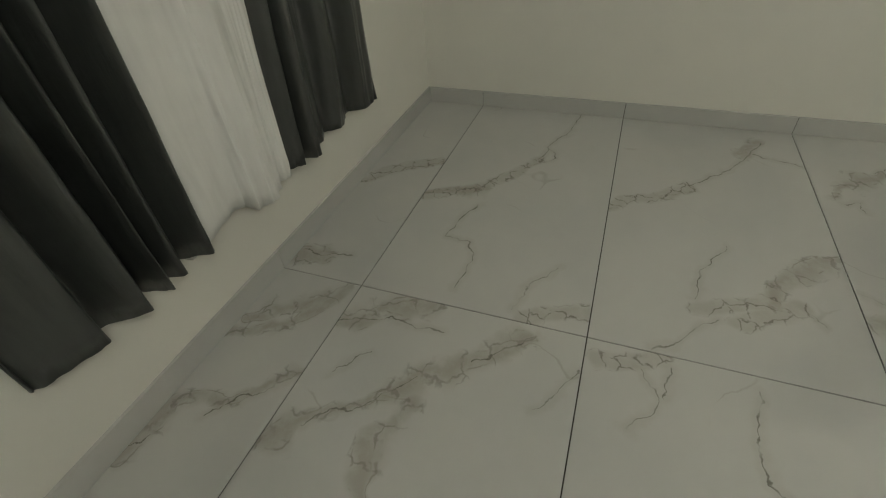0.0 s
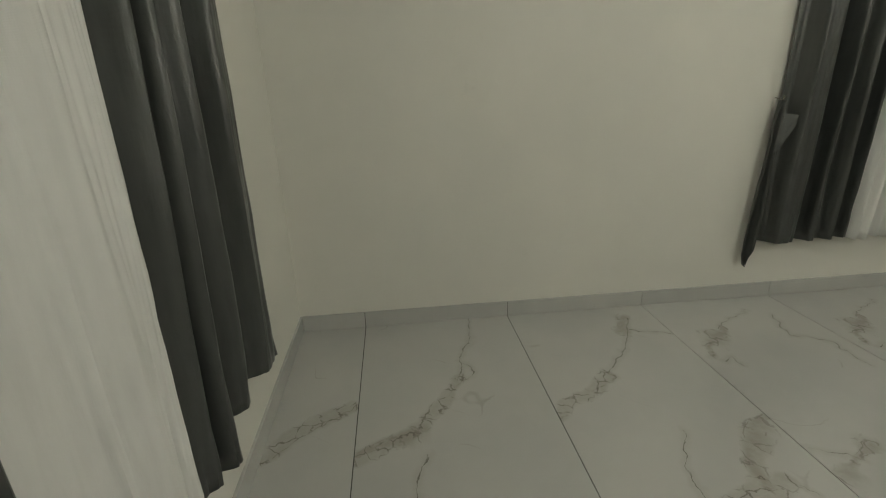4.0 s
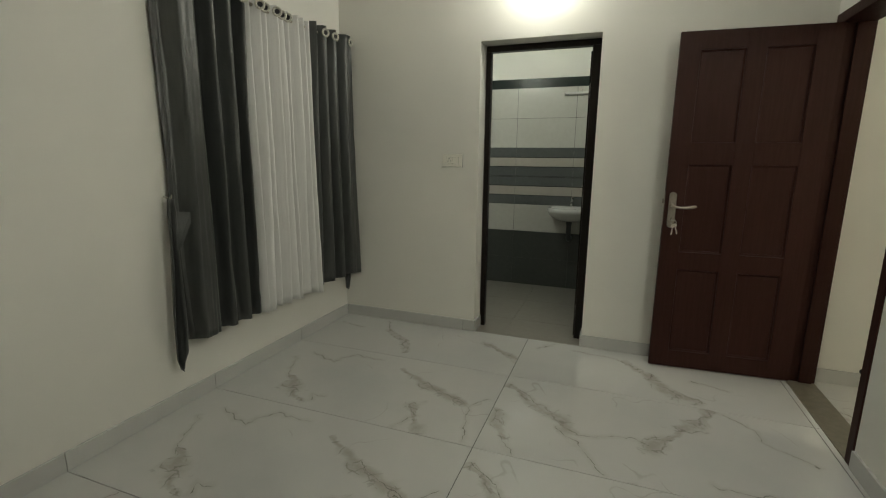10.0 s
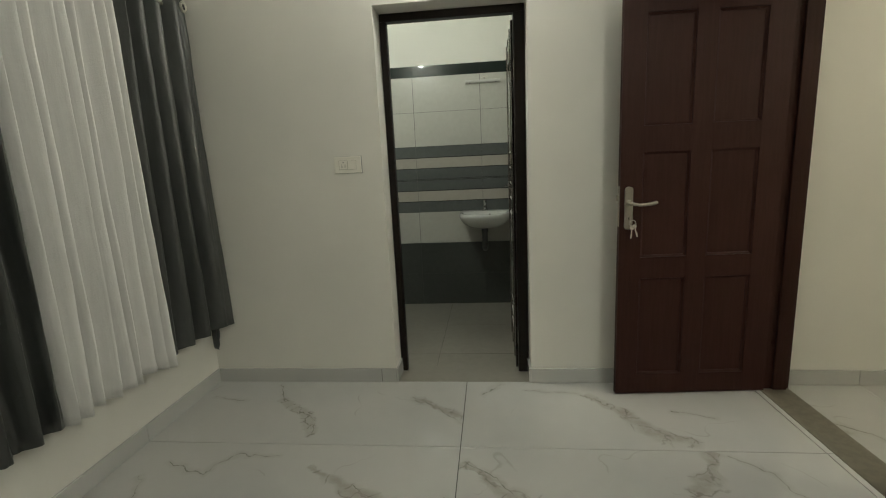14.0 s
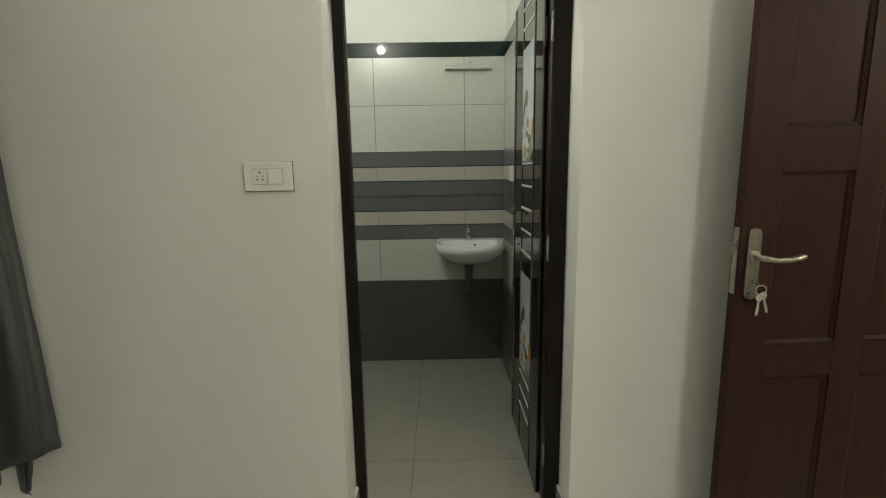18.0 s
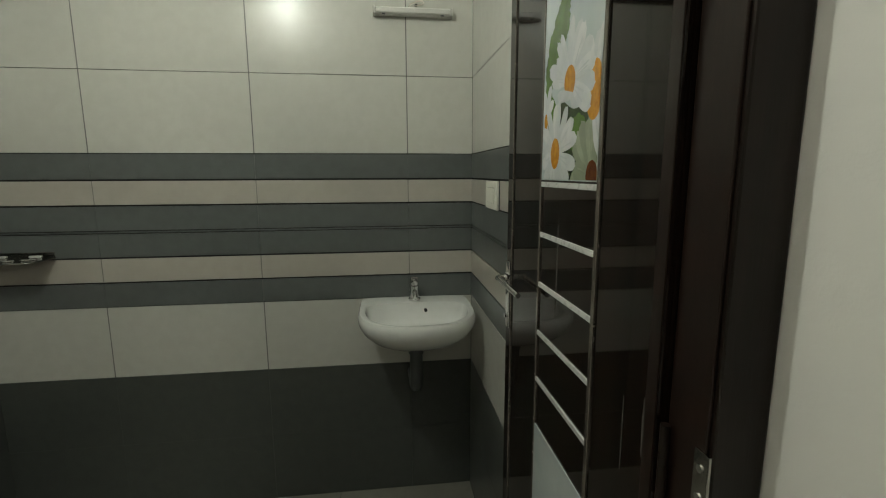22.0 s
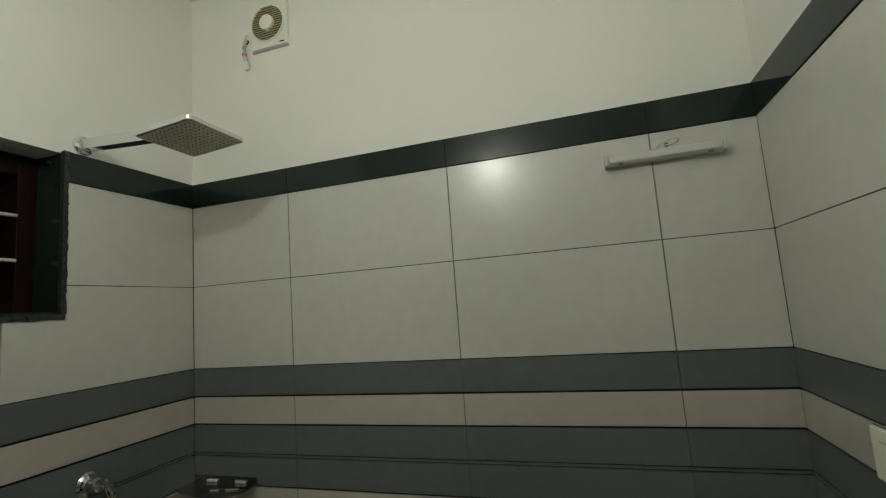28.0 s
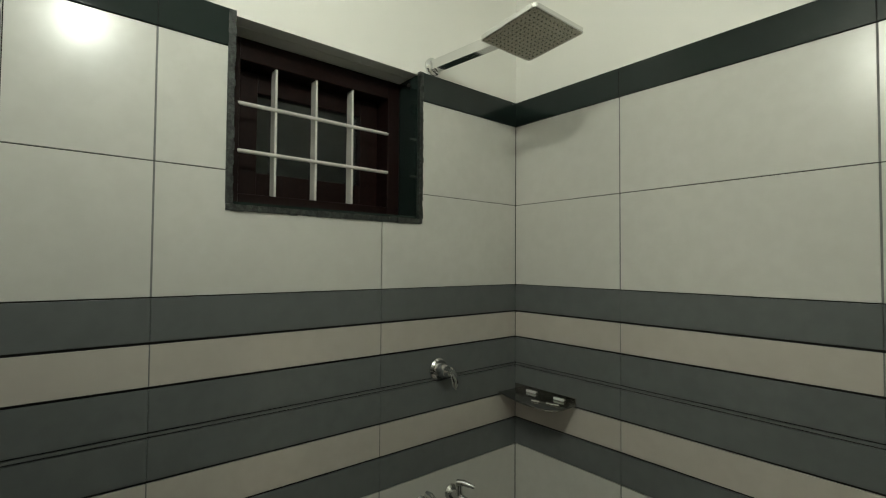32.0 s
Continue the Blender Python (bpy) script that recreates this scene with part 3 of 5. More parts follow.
# walls
bm = bmesh.new()
box(bm, -2.5, WX, -1.05, 4.045, -0.1, CEIL)
box(bm, -2.5, WX, 4.045, 4.637, -0.1, 1.68)
box(bm, -2.5, WX, 4.045, 4.637, 2.162, CEIL)
box(bm, -2.5, WX, 4.637, 5.32, -0.1, CEIL)
wall_west = structure("wall_west", bm, M_PAINT, "off-white painted plaster wall of bedroom and bathroom", "wall")
bm = bmesh.new()
box(bm, WX, OX0, NY, 3.63, -0.1, CEIL)
box(bm, OX0, OX1, NY, 3.63, OTOP, CEIL)
box(bm, OX1, HX, NY, 3.63, -0.1, CEIL)
wall_north = structure("wall_north", bm, M_PAINT, "off-white painted wall with the bathroom doorway", "wall")
wall_south = structure("wall_south", new_box(WX, EX, -1.05, SY, -0.1, CEIL), M_PAINT, "off-white painted wall behind the curtains", "wall")
bm = bmesh.new()
box(bm, EX, HX, -1.05, DY0, -0.1, CEIL)
box(bm, EX, HX, DY1, NY, -0.1, CEIL)
box(bm, EX, HX, DY0, DY1, 2.15, CEIL)
wall_east = structure("wall_east", bm, M_PAINT, "off-white painted wall with the bedroom doorway", "wall")
ROOM = BATH
bath_north = structure("wall_bath_north", new_box(WX, -0.15, 5.105, 5.32, -0.1, CEIL + 0.03), M_PAINT, "painted and tiled bathroom end wall", "wall")
bath_east = structure("wall_bath_east", new_box(-0.305, -0.15, 3.63, 5.105, -0.1, CEIL + 0.03), M_PAINT, "painted and tiled bathroom side wall", "wall")
bath_south = structure("wall_bath_south", new_box(BW - 0.013, OX0 - 0.014, 3.6301, 3.6306, 0.0, CEIL + 0.03), M_PAINT, "tiled bathroom wall beside the doorway", "wall")
bm = bmesh.new()
box(bm, WX - 0.012, BW - 0.013, 3.6306, 4.045, -0.1, CEIL + 0.03)
box(bm, WX - 0.012, BW - 0.013, 4.045, 4.637, -0.1, 1.71)
box(bm, WX - 0.012, BW - 0.013, 4.045, 4.637, 2.192, CEIL + 0.03)
box(bm, WX - 0.012, BW - 0.013, 4.637, 5.105, -0.1, CEIL + 0.03)
bath_west = structure("wall_bath_west", bm, M_PAINT, "painted and tiled bathroom window wall", "wall")
ROOM = Vector((0, 0, 0))
structure("wall_hall_north", new_box(HX, 3.2, 3.385, 3.62, -0.1, CEIL), M_PAINT, "off-white painted hall wall", "wall")
structure("wall_hall_east", new_box(3.05, 3.2, 0.2, 3.385, -0.1, CEIL), M_PAINT, "off-white painted hall wall", "wall")
structure("wall_hall_south", new_box(HX, 3.2, 0.05, 0.2, -0.1, CEIL), M_PAINT, "off-white painted hall wall", "wall")
structure("ceiling", new_box(-2.5, EX, -1.05, NY, CEIL, CEIL + 0.12), M_CEIL, "plain white bedroom ceiling", "ceiling")
structure("ceiling_bathroom", new_box(-2.5, -0.13, NY, 5.32, CEIL, CEIL + 0.12), M_CEIL, "plain white bathroom ceiling", "ceiling")
structure("ceiling_hall", new_box(EX, 3.2, 0.05, 3.62, CEIL, CEIL + 0.12), M_CEIL, "plain white hall ceiling", "ceiling")

floor = structure("floor", new_box(-2.5, EX, -1.05, NY, -0.12, -0.004), M_FGROUT, "polished white marble-look tiled bedroom floor", "floor")
bath_floor = structure("floor_bathroom", new_box(-2.5, -0.15, 3.6155, 5.32, -0.15, -0.034), M_FGROUT, "beige-grey tiled bathroom floor", "floor")
hall_floor = structure("floor_hall", new_box(EX, 3.2, 0.05, 3.44, -0.12, -0.004), M_FGROUT, "white marble-look tiled hall floor", "floor")

# ---------------------------------------------------------------- doorway of the bathroom
bath_frame = tagged(thing("door_frame_bathroom", (-0.71, 3.665, 0), "dark brown door frame set back in the bathroom doorway", "door frame"), kind="structure")
part("jamb", new_box(OX0 + 0.002, OX0 + 0.038, FRAME_Y0, FRAME_Y1, 0.0, 2.118, bevel=0.003), M_FRAMEBROWN, bath_frame)
part("jamb", new_box(OX1 - 0.061, OX1 - 0.002, FRAME_Y0 - 0.012, FRAME_Y1, 0.0, 2.118, bevel=0.003), M_FRAMEBROWN, bath_frame)
part("inner_lip", new_box(OX1 - 0.065, OX1 - 0.061, FRAME_Y0 - 0.006, FRAME_Y1 - 0.004, 0.0, 2.118, bevel=0.001), M_EDGE, bath_frame, "reddish brown lipping")
part("head", new_box(OX0 + 0.002, OX1 - 0.002, FRAME_Y0, FRAME_Y1, 2.118, OTOP - 0.002, bevel=0.003), M_FRAMEBROWN, bath_frame)
part("door_stop", new_box(OX0 + 0.038, OX0 + 0.042, FRAME_Y0, FRAME_Y0 + 0.03, 0.0, 2.118, bevel=0.002), M_FRAMEBROWN, bath_frame)
strike = part("strike_plate", new_box(OX0 + 0.038, OX0 + 0.0392, FRAME_Y1 - 0.027, FRAME_Y1 - 0.004, 1.075, 1.135, bevel=0.0004), M_FRAMEBROWN, bath_frame, "small dark strike plate")
part("latch_hole", new_box(OX0 + 0.039, OX0 + 0.0396, FRAME_Y1 - 0.021, FRAME_Y1 - 0.011, 1.098, 1.122), M_BLACK, strike)
part("strike_lip", new_box(OX0 + 0.0385, OX0 + 0.0415, FRAME_Y1 - 0.010, FRAME_Y1 - 0.004, 1.105, 1.117, bevel=0.0008), M_CHROME, strike, "worn bright lip")

ROOM = BATH
# ---------------------------------------------------------------- bathroom door leaf
LX0, LX1 = -0.380, -0.350
LY0, LY1 = 3.618, 4.288
leaf = thing("door_bathroom", (LX0, LY0, 0.01), "glossy dark brown laminate door with daisy prints, open against the wall", "door")
part("panel", new_box(LX0, LX1, LY0, LY1, 0.012, 2.125, bevel=0.003), M_LAMINATE, leaf)
part("edge_band", new_box(LX0 - 0.0012, LX0 + 0.001, LY0 + 0.002, LY0 + 0.022, 0.014, 2.12), M_EDGE, leaf, "reddish brown edge band")
for y, w in ((4.038, 0.008), (3.789, 0.010), (4.236, 0.004)):
    part("vertical_bead", new_box(LX0 - 0.0035, LX0 + 0.001, y - w / 2, y + w / 2, 0.03, 2.118, bevel=0.001), M_BEAD, leaf, "thin silvery bead")
for z in (2.05, 1.97, 1.396, 1.298, 1.197, 1.096, 0.995, 0.395, 0.31, 0.225):
    part("cross_bead", new_box(LX0 - 0.0028, LX0 + 0.001, 3.795, 4.034, z - 0.0047, z + 0.0047, bevel=0.0008), M_WBEAD, leaf, "white cross bead")


def blob(bm, x, pts):
    vs = [bm.verts.new((x, y, z)) for y, z in pts]
    bm.faces.new(vs)


def clip_print(y, z):
    return min(max(y, 3.796), 4.033), max(z, PRINT_FLOOR)


def petal(bm, x, y, z, deg, length, width, start, share=1.0):
    """One long rounded petal with a shallow notch at its tip, laid flat in the plane of the door."""
    a = radians(deg)
    out = []
    for k in range(12):
        u = k / 11
        w = (0.42 + 0.58 * math.sin(min(1.0, u / 0.68) * math.pi / 2)) * math.sqrt(max(0.0, 1 - max(0.0, (u - 0.66) / 0.34) ** 2.2))
        out.append((start + (length - start) * u, width * 0.5 * w * share))
    bend = 0.10 * math.sin(deg * 1.7)
    pts = []
    for rr, h in out + [(length * 0.965, 0.0)] + [(rr, -h) for rr, h in reversed(out[:-1])]:
        h += bend * rr * rr / length
        pts.append(clip_print(y + rr * math.cos(a) - h * math.sin(a), z + rr * math.sin(a) + h * math.cos(a)))
    blob(bm, x, pts)


def disc(bm, x, y, z, ry, rz, seg=22):
    blob(bm, x, [clip_print(y + ry * math.cos(k * math.tau / seg), z + rz * math.sin(k * math.tau / seg)) for k in range(seg)])


FAN = [(k * 24 + 7 * math.sin(k * 2.1), 0.092 + 0.010 * math.sin(k * 1.3), 0.031 + 0.003 * math.cos(k * 2.9)) for k in range(15) if not 12 <= k <= 14]
# place, centre size, petals (turn, length, width) of each printed flower, back to front
FLOWERS = (
    (4.017, 0.107, 0.009, 0.014, M_PETAL, M_YOLK, ((104, 0.067, 0.02), (130, 0.050, 0.018), (80, 0.06, 0.02), (60, 0.05, 0.02), (-70, 0.05, 0.02), (-110, 0.06, 0.022))),
    (3.814, 0.008, 0.020, 0.024, M_PETAL2, M_RUST, ((35, 0.092, 0.030), (50, 0.092, 0.030), (66, 0.096, 0.030), (84, 0.09, 0.030), (104, 0.085, 0.030), (-4, 0.080, 0.034), (14, 0.07, 0.03))),
    (3.816, 0.132, 0.028, 0.043, M_PETAL, M_YOLK, FAN),
    (3.909, 0.160, 0.0225, 0.0255, M_PETAL, M_YOLK, ((108, 0.094, 0.026), (128, 0.094, 0.030), (148, 0.095, 0.030), (168, 0.096, 0.032), (-170, 0.098, 0.032), (-148, 0.098, 0.036), (86, 0.101, 0.026), (66, 0.096, 0.020), (54, 0.097, 0.020), (39, 0.080, 0.016), (22, 0.104, 0.030), (1, 0.084, 0.015))),
    (3.964, 0.047, 0.0205, 0.027, M_PETAL, M_YOLK, ((98, 0.090, 0.026), (82, 0.086, 0.022), (66, 0.096, 0.022), (40, 0.080, 0.024), (14, 0.068, 0.022), (-12, 0.068, 0.024), (-42, 0.078, 0.028), (-75, 0.06, 0.028), (-108, 0.062, 0.028), (-130, 0.072, 0.026), (-147, 0.086, 0.026), (-163, 0.095, 0.026), (128, 0.092, 0.022), (160, 0.097, 0.027), (146, 0.095, 0.026))),
)
LEAVES = ((4.008, 0.145, 0.018, 0.05), (3.998, 0.195, 0.028, 0.034), (3.980, 0.232, 0.034, 0.032), (3.955, 0.258, 0.036, 0.034), (3.945, 0.282, 0.026, 0.022), (3.995, 0.118, 0.026, 0.03), (3.872, 0.075, 0.035, 0.030))
SHADE = ((3.865, 0.085, 0.045, 0.03), (3.905, 0.075, 0.055, 0.045), (3.872, 0.035, 0.045, 0.045), (3.945, 0.105, 0.045, 0.026), (3.93, 0.02, 0.06, 0.03))


def daisy_print(z0, z1, base, rng):
    """A printed panel of daisies: background, green leaves, then flower over flower in thin layers."""
    global PRINT_FLOOR
    PRINT_FLOOR = z0 + 0.002
    pic = part("picture", new_box(LX0 - 0.0022, LX0 - 0.0002, 3.795, 4.034, z0, z1), M_SKY, leaf, "glossy printed panel of white daisies")
    gx = LX0 - 0.0023
    for k, (y, z, ry, rz) in enumerate(SHADE + LEAVES):
        bm, n = bmesh.new(), 26
        blob(bm, gx - 0.000015 * k, [clip_print(y + ry * math.cos(q * math.tau / n) * (1 + 0.07 * math.sin(q * 2.6 + k)), base + z + rz * math.sin(q * math.tau / n) * (1 + 0.07 * math.cos(q * 2.1 + k))) for q in range(n)])
        part("printed_leaf", bm, M_DARKLEAF if k < len(SHADE) else M_LEAFGREEN, pic, "green printed leaf")
    for k, (y, z, ry, rz, mp, mc, pts) in enumerate(FLOWERS):
        x = gx - 0.00024 - 0.00020 * k
        bm, cr = bmesh.new(), bmesh.new()
        for q, (deg, length, width) in enumerate(pts):
            petal(bm, x - 0.000008 * q, y, base + z, deg, length, width * rng.uniform(0.95, 1.08), ry * 0.5)
            for side in (-5, 4):
                petal(cr, x - 0.000008 * q - 0.000004, y, base + z, deg + side, length * rng.uniform(0.62, 0.8), width * 0.10, ry * 1.3)
        part("petals", bm, mp, pic, "white daisy petals")
        part("petal_creases", cr, M_CREASE if mp is M_PETAL else M_PETAL2, pic, "faint grey petal creases")
        bm = bmesh.new()
        disc(bm, x - 0.00015, y, base + z, ry, rz)
        part("flower_centre", bm, mc, pic, "orange-yellow centre")
    bm = bmesh.new()
    petal(bm, gx - 0.00124, 3.893, base + 0.136, 4, 0.070, 0.020, 0.0)
    part("drooping_petal", bm, M_PETAL, pic)


PRINT_FLOOR = 0.0
rng = random.Random(4)
daisy_print(1.404, 1.885, 1.404, rng)
daisy_print(0.425, 0.895, 0.437, rng)

# dried paint runs on the laminate
for y, z0, z1, w in ((3.640, 1.655, 1.72, 0.005), (3.639, 1.535, 1.56, 0.003), (3.636, 1.345, 1.455, 0.005), (3.690, 1.02, 1.13, 0.003), (3.642, 1.07, 1.15, 0.006), (3.634, 0.90, 0.99, 0.004)):
    bm = bmesh.new()
    blob(bm, LX0 - 0.0006, [(y + w * (0.5 + 0.18 * math.sin(k * 2.3)) * math.cos(k * math.tau / 20), (z0 + z1) / 2 + (z1 - z0) / 2 * math.sin(k * math.tau / 20)) for k in range(20)])
    part("paint_run", bm, M_RUN, leaf, "thin dried whitish paint run")
plate = part("handle_plate", new_box(LX0 - 0.004, LX0, 4.250, 4.280, 1.03, 1.20, bevel=0.0015), M_CHROME, leaf, "polished steel handle plate", True)
bm = sweep(bmesh.new(), [(LX0 - 0.003, 4.264, 1.160), (LX0 - 0.024, 4.264, 1.160), (LX0 - 0.031, 4.258, 1.160), (LX0 - 0.033, 4.246, 1.163), (LX0 - 0.033, 4.15, 1.163), (LX0 - 0.032, 4.075, 1.162)], [0.007, 0.007, 0.007, 0.0065, 0.006, 0.006])
part("lever", bm, M_CHROME, plate, smooth=True)
part("rose", rod_between(bmesh.new(), (LX0 - 0.002, 4.264, 1.16), (LX0 - 0.010, 4.264, 1.16), 0.014), M_CHROME, plate, smooth=True)
part("thumb_turn", rod_between(bmesh.new(), (LX0 - 0.004, 4.266, 1.06), (LX0 - 0.010, 4.266, 1.06), 0.006), M_CHROME, plate, smooth=True)
for z in (0.25, 1.085, 1.85):
    b2 = new_box(LX0 + 0.0085, LX0 + 0.0125, LY0 - 0.078, LY0 - 0.056, z - 0.05, z + 0.05, bevel=0.001)
    h = part("hinge", b2, M_DARKSTEEL, leaf, "dull steel butt hinge")
    part("knuckle", rod_between(bmesh.new(), (LX0 + 0.004, LY0 - 0.012, z - 0.05), (LX0 + 0.004, LY0 - 0.012, z + 0.05), 0.0055, seg=12), M_FRAMEBROWN, h, smooth=True)
    for dz in (-0.032, 0.0, 0.032):
        part("screw", rod_between(bmesh.new(), (LX0 + 0.0070, LY0 - 0.067, z + dz), (LX0 + 0.009, LY0 - 0.067, z + dz), 0.0045, seg=10), M_CHROME, h)
ROOM = Vector((0, 0, 0))

# ---------------------------------------------------------------- bedroom door
DOOR_W, DOOR_T, DOOR_H = 0.805, 0.034, 2.083
door = thing("door_bedroom", (0.962, 3.336, 0.008), "maroon six-panel wooden door standing open against the wall", "door")
door.rotation_euler = (0, 0, radians(3.6))
RAILS = ((0.0, 0.112), (0.658, 0.772), (1.317, 1.447), (1.977, DOOR_H))
for x0, x1 in ((-DOOR_W, -0.694), (-0.457, -0.356), (-0.122, 0.0)):
    part("stile", new_box(x0, x1, -DOOR_T, 0, 0, DOOR_H, bevel=0.0006), M_WOOD, door, local=True)
for z0, z1 in RAILS:
    for x0, x1 in ((-0.694, -0.457), (-0.356, -0.122)):
        part("rail", new_box(x0, x1, -DOOR_T + 0.0001, -0.0001, z0, z1, bevel=0.0004), M_WOOD, door, local=True)
for z0, z1 in ((0.112, 0.658), (0.772, 1.317), (1.447, 1.977)):
    for x0, x1 in ((-0.694, -0.457), (-0.356, -0.122)):
        bm = new_box(x0 - 0.002, x1 + 0.002, -DOOR_T + 0.012, -0.012, z0 - 0.002, z1 + 0.002)
        field = part("field_panel", bm, M_WOOD, door, local=True)
        # a sloped bead runs round inside each panel, with a fine groove against the frame
        bm = bmesh.new()
        g, w = 0.0016, 0.012
        outer = [bm.verts.new((x, -DOOR_T + 0.0035, z)) for x, z in ((x0 + g, z0 + g), (x1 - g, z0 + g), (x1 - g, z1 - g), (x0 + g, z1 - g))]
        inner = [bm.verts.new((x, -DOOR_T + 0.0095, z)) for x, z in ((x0 + w, z0 + w), (x1 - w, z0 + w), (x1 - w, z1 - w), (x0 + w, z1 - w))]
        floor_o = [bm.verts.new((q.co.x, -DOOR_T + 0.013, q.co.z)) for q in outer]
        floor_i = [bm.verts.new((q.co.x, -DOOR_T + 0.013, q.co.z)) for q in inner]
        for k in range(4):
            n = (k + 1) % 4
            bm.faces.new((outer[k], outer[n], inner[n], inner[k]))
            bm.faces.new((outer[k], outer[n], floor_o[n], floor_o[k]))
            bm.faces.new((inner[k], inner[n], floor_i[n], floor_i[k]))
            bm.faces.new((floor_o[k], floor_o[n], floor_i[n], floor_i[k]))
        part("panel_bead", bm, M_WOOD, field, local=True)
px0 = -0.782


def capsule(bm, x0, x1, y0, y1, z0, z1, n=8):
    """An upright plate with rounded ends and an eased front edge."""
    half, cx = (x1 - x0) / 2, (x0 + x1) / 2
    rings = []
    for y, inset in ((y1, 0.0), (y0 + 0.002, 0.0), (y0, 0.002)):
        r = half - inset
        row = []
        for cz, a0 in ((z1 - half * 0.8, 0.0), (z0 + half * 0.8, math.pi)):
            for k in range(n + 1):
                a = a0 + math.pi * k / n
                row.append(bm.verts.new((cx + r * math.cos(a), y, cz + r * 0.8 * math.sin(a))))
        rings.append(row)
    for p, q in zip(rings, rings[1:]):
        for k in range(len(p)):
            bm.faces.new((p[k], p[(k + 1) % len(p)], q[(k + 1) % len(q)], q[k]))
    bm.faces.new(rings[0]), bm.faces.new(rings[-1])
    return bm


hp = part("handle_plate", capsule(bmesh.new(), px0, px0 + 0.042, -DOOR_T - 0.008, -DOOR_T, 0.925, 1.148), M_NICKEL, door, "satin nickel handle plate", True, True)
bm = bmesh.new()
sweep(bm, [(px0 + 0.02, -DOOR_T - 0.005, 1.062), (px0 + 0.02, -DOOR_T - 0.045, 1.062), (px0 + 0.028, -DOOR_T - 0.053, 1.062), (px0 + 0.06, -DOOR_T - 0.055, 1.056), (px0 + 0.10, -DOOR_T - 0.055, 1.058), (px0 + 0.135, -DOOR_T - 0.053, 1.064), (px0 + 0.148, -DOOR_T - 0.052, 1.066)], [0.009, 0.009, 0.009, 0.0075, 0.009, 0.0105, 0.006])
part("lever", bm, M_NICKEL, hp, "satin nickel lever", True, True)
bm = lathe(bmesh.new(), [(0.0, -0.004), (0.017, -0.004), (0.017, 0.004), (0.012, 0.006), (0, 0.006)], Matrix.Translation((px0 + 0.02, -DOOR_T - 0.010, 1.062)) @ Matrix.Rotation(radians(90), 4, "X"))
part("rose", bm, M_NICKEL, hp, smooth=True, local=True)
part("cylinder", new_box(px0 + 0.014, px0 + 0.027, -DOOR_T - 0.011, -DOOR_T - 0.006, 0.964, 0.994, bevel=0.003), M_NICKEL, hp, "steel lock cylinder", False, True)
part("keyhole", new_box(px0 + 0.018, px0 + 0.023, -DOOR_T - 0.0114, -DOOR_T - 0.0108, 0.976, 0.990), M_BLACK, hp, local=True)
keys = thing("key_ring", (0, 0, 0), "steel keys hanging from the lock of the maroon door", "keys")
keys.matrix_basis = Matrix.Translation((0.962, 3.336, 0.008)) @ Matrix.Rotation(radians(3.6), 4, "Z")
key_y = -DOOR_T - 0.024
bm = new_box(px0 + 0.0185, px0 + 0.0215, key_y - 0.012, key_y + 0.013, 0.978, 0.986)
part("key_in_lock", bm, M_CHROME, keys, local=True)
bm = ring(bmesh.new(), (px0 + 0.034, key_y - 0.008, 0.962), (0.2, 1, 0.1), 0.015, 0.0016)
part("split_ring", bm, M_RING, keys, smooth=True, local=True)
for dx, dz, lean in ((0.032, -0.004, -6.0), (0.040, 0.002, 16.0)):
    bm = lathe(bmesh.new(), [(0.003, -0.001), (0.0115, -0.001), (0.0115, 0.001), (0.003, 0.001)], Matrix.Translation((0, 0, -0.010)) @ Matrix.Rotation(radians(90), 4, "X"), 14)
    box(bm, -0.0028, 0.0028, -0.001, 0.001, -0.066, -0.018)
    for k in range(4):
        box(bm, 0.0028, 0.0045 + 0.0012 * (k % 2), -0.001, 0.001, -0.064 + k * 0.007, -0.060 + k * 0.007)
    bmesh.ops.transform(bm, verts=bm.verts, matrix=Matrix.Translation((px0 + dx, key_y - 0.008, 0.952 + dz)) @ Matrix.Rotation(radians(-lean), 4, "Y"))
    part("key", bm, M_RING, keys, local=True)
lock = part("lock_plate", new_box(-DOOR_W - 0.002, -DOOR_W + 0.002, -DOOR_T + 0.006, -0.006, 0.94, 1.15, bevel=0.001), M_NICKEL, door, "steel lock face", False, True)
part("latch", new_box(-DOOR_W - 0.013, -DOOR_W, -DOOR_T + 0.010, -0.010, 1.075, 1.105, bevel=0.003), M_NICKEL, lock, "dull steel latch bolt", False, True)
part("bolt", new_box(-DOOR_W - 0.003, -DOOR_W, -DOOR_T + 0.011, -0.011, 0.99, 1.03), M_NICKEL, lock, "steel dead bolt", False, True)

bed_frame = tagged(thing("door_frame_bedroom", (1.04, 2.9, 0), "maroon wooden frame of the bedroom doorway", "door frame"), kind="structure")
part("jamb", new_box(EX + 0.003, HX, DY1 - 0.065, DY1 - 0.002, 0, 2.092, bevel=0.003), M_WOOD, bed_frame)
part("jamb", new_box(EX - 0.006, HX, DY0 + 0.002, DY0 + 0.06, 0, 2.092, bevel=0.003), M_WOOD, bed_frame)
part("head", new_box(EX - 0.008, HX, DY0 + 0.002, DY1 - 0.002, 2.092, 2.148, bevel=0.003), M_WOOD, bed_frame)
part("rebate", new_box(HX - 0.09, HX - 0.02, DY1 - 0.08, DY1 - 0.065, 0, 2.092, bevel=0.002), M_WOOD, bed_frame)
part("rebate", new_box(HX - 0.09, HX - 0.02, DY0 + 0.06, DY0 + 0.075, 0, 2.092, bevel=0.002), M_WOOD, bed_frame)
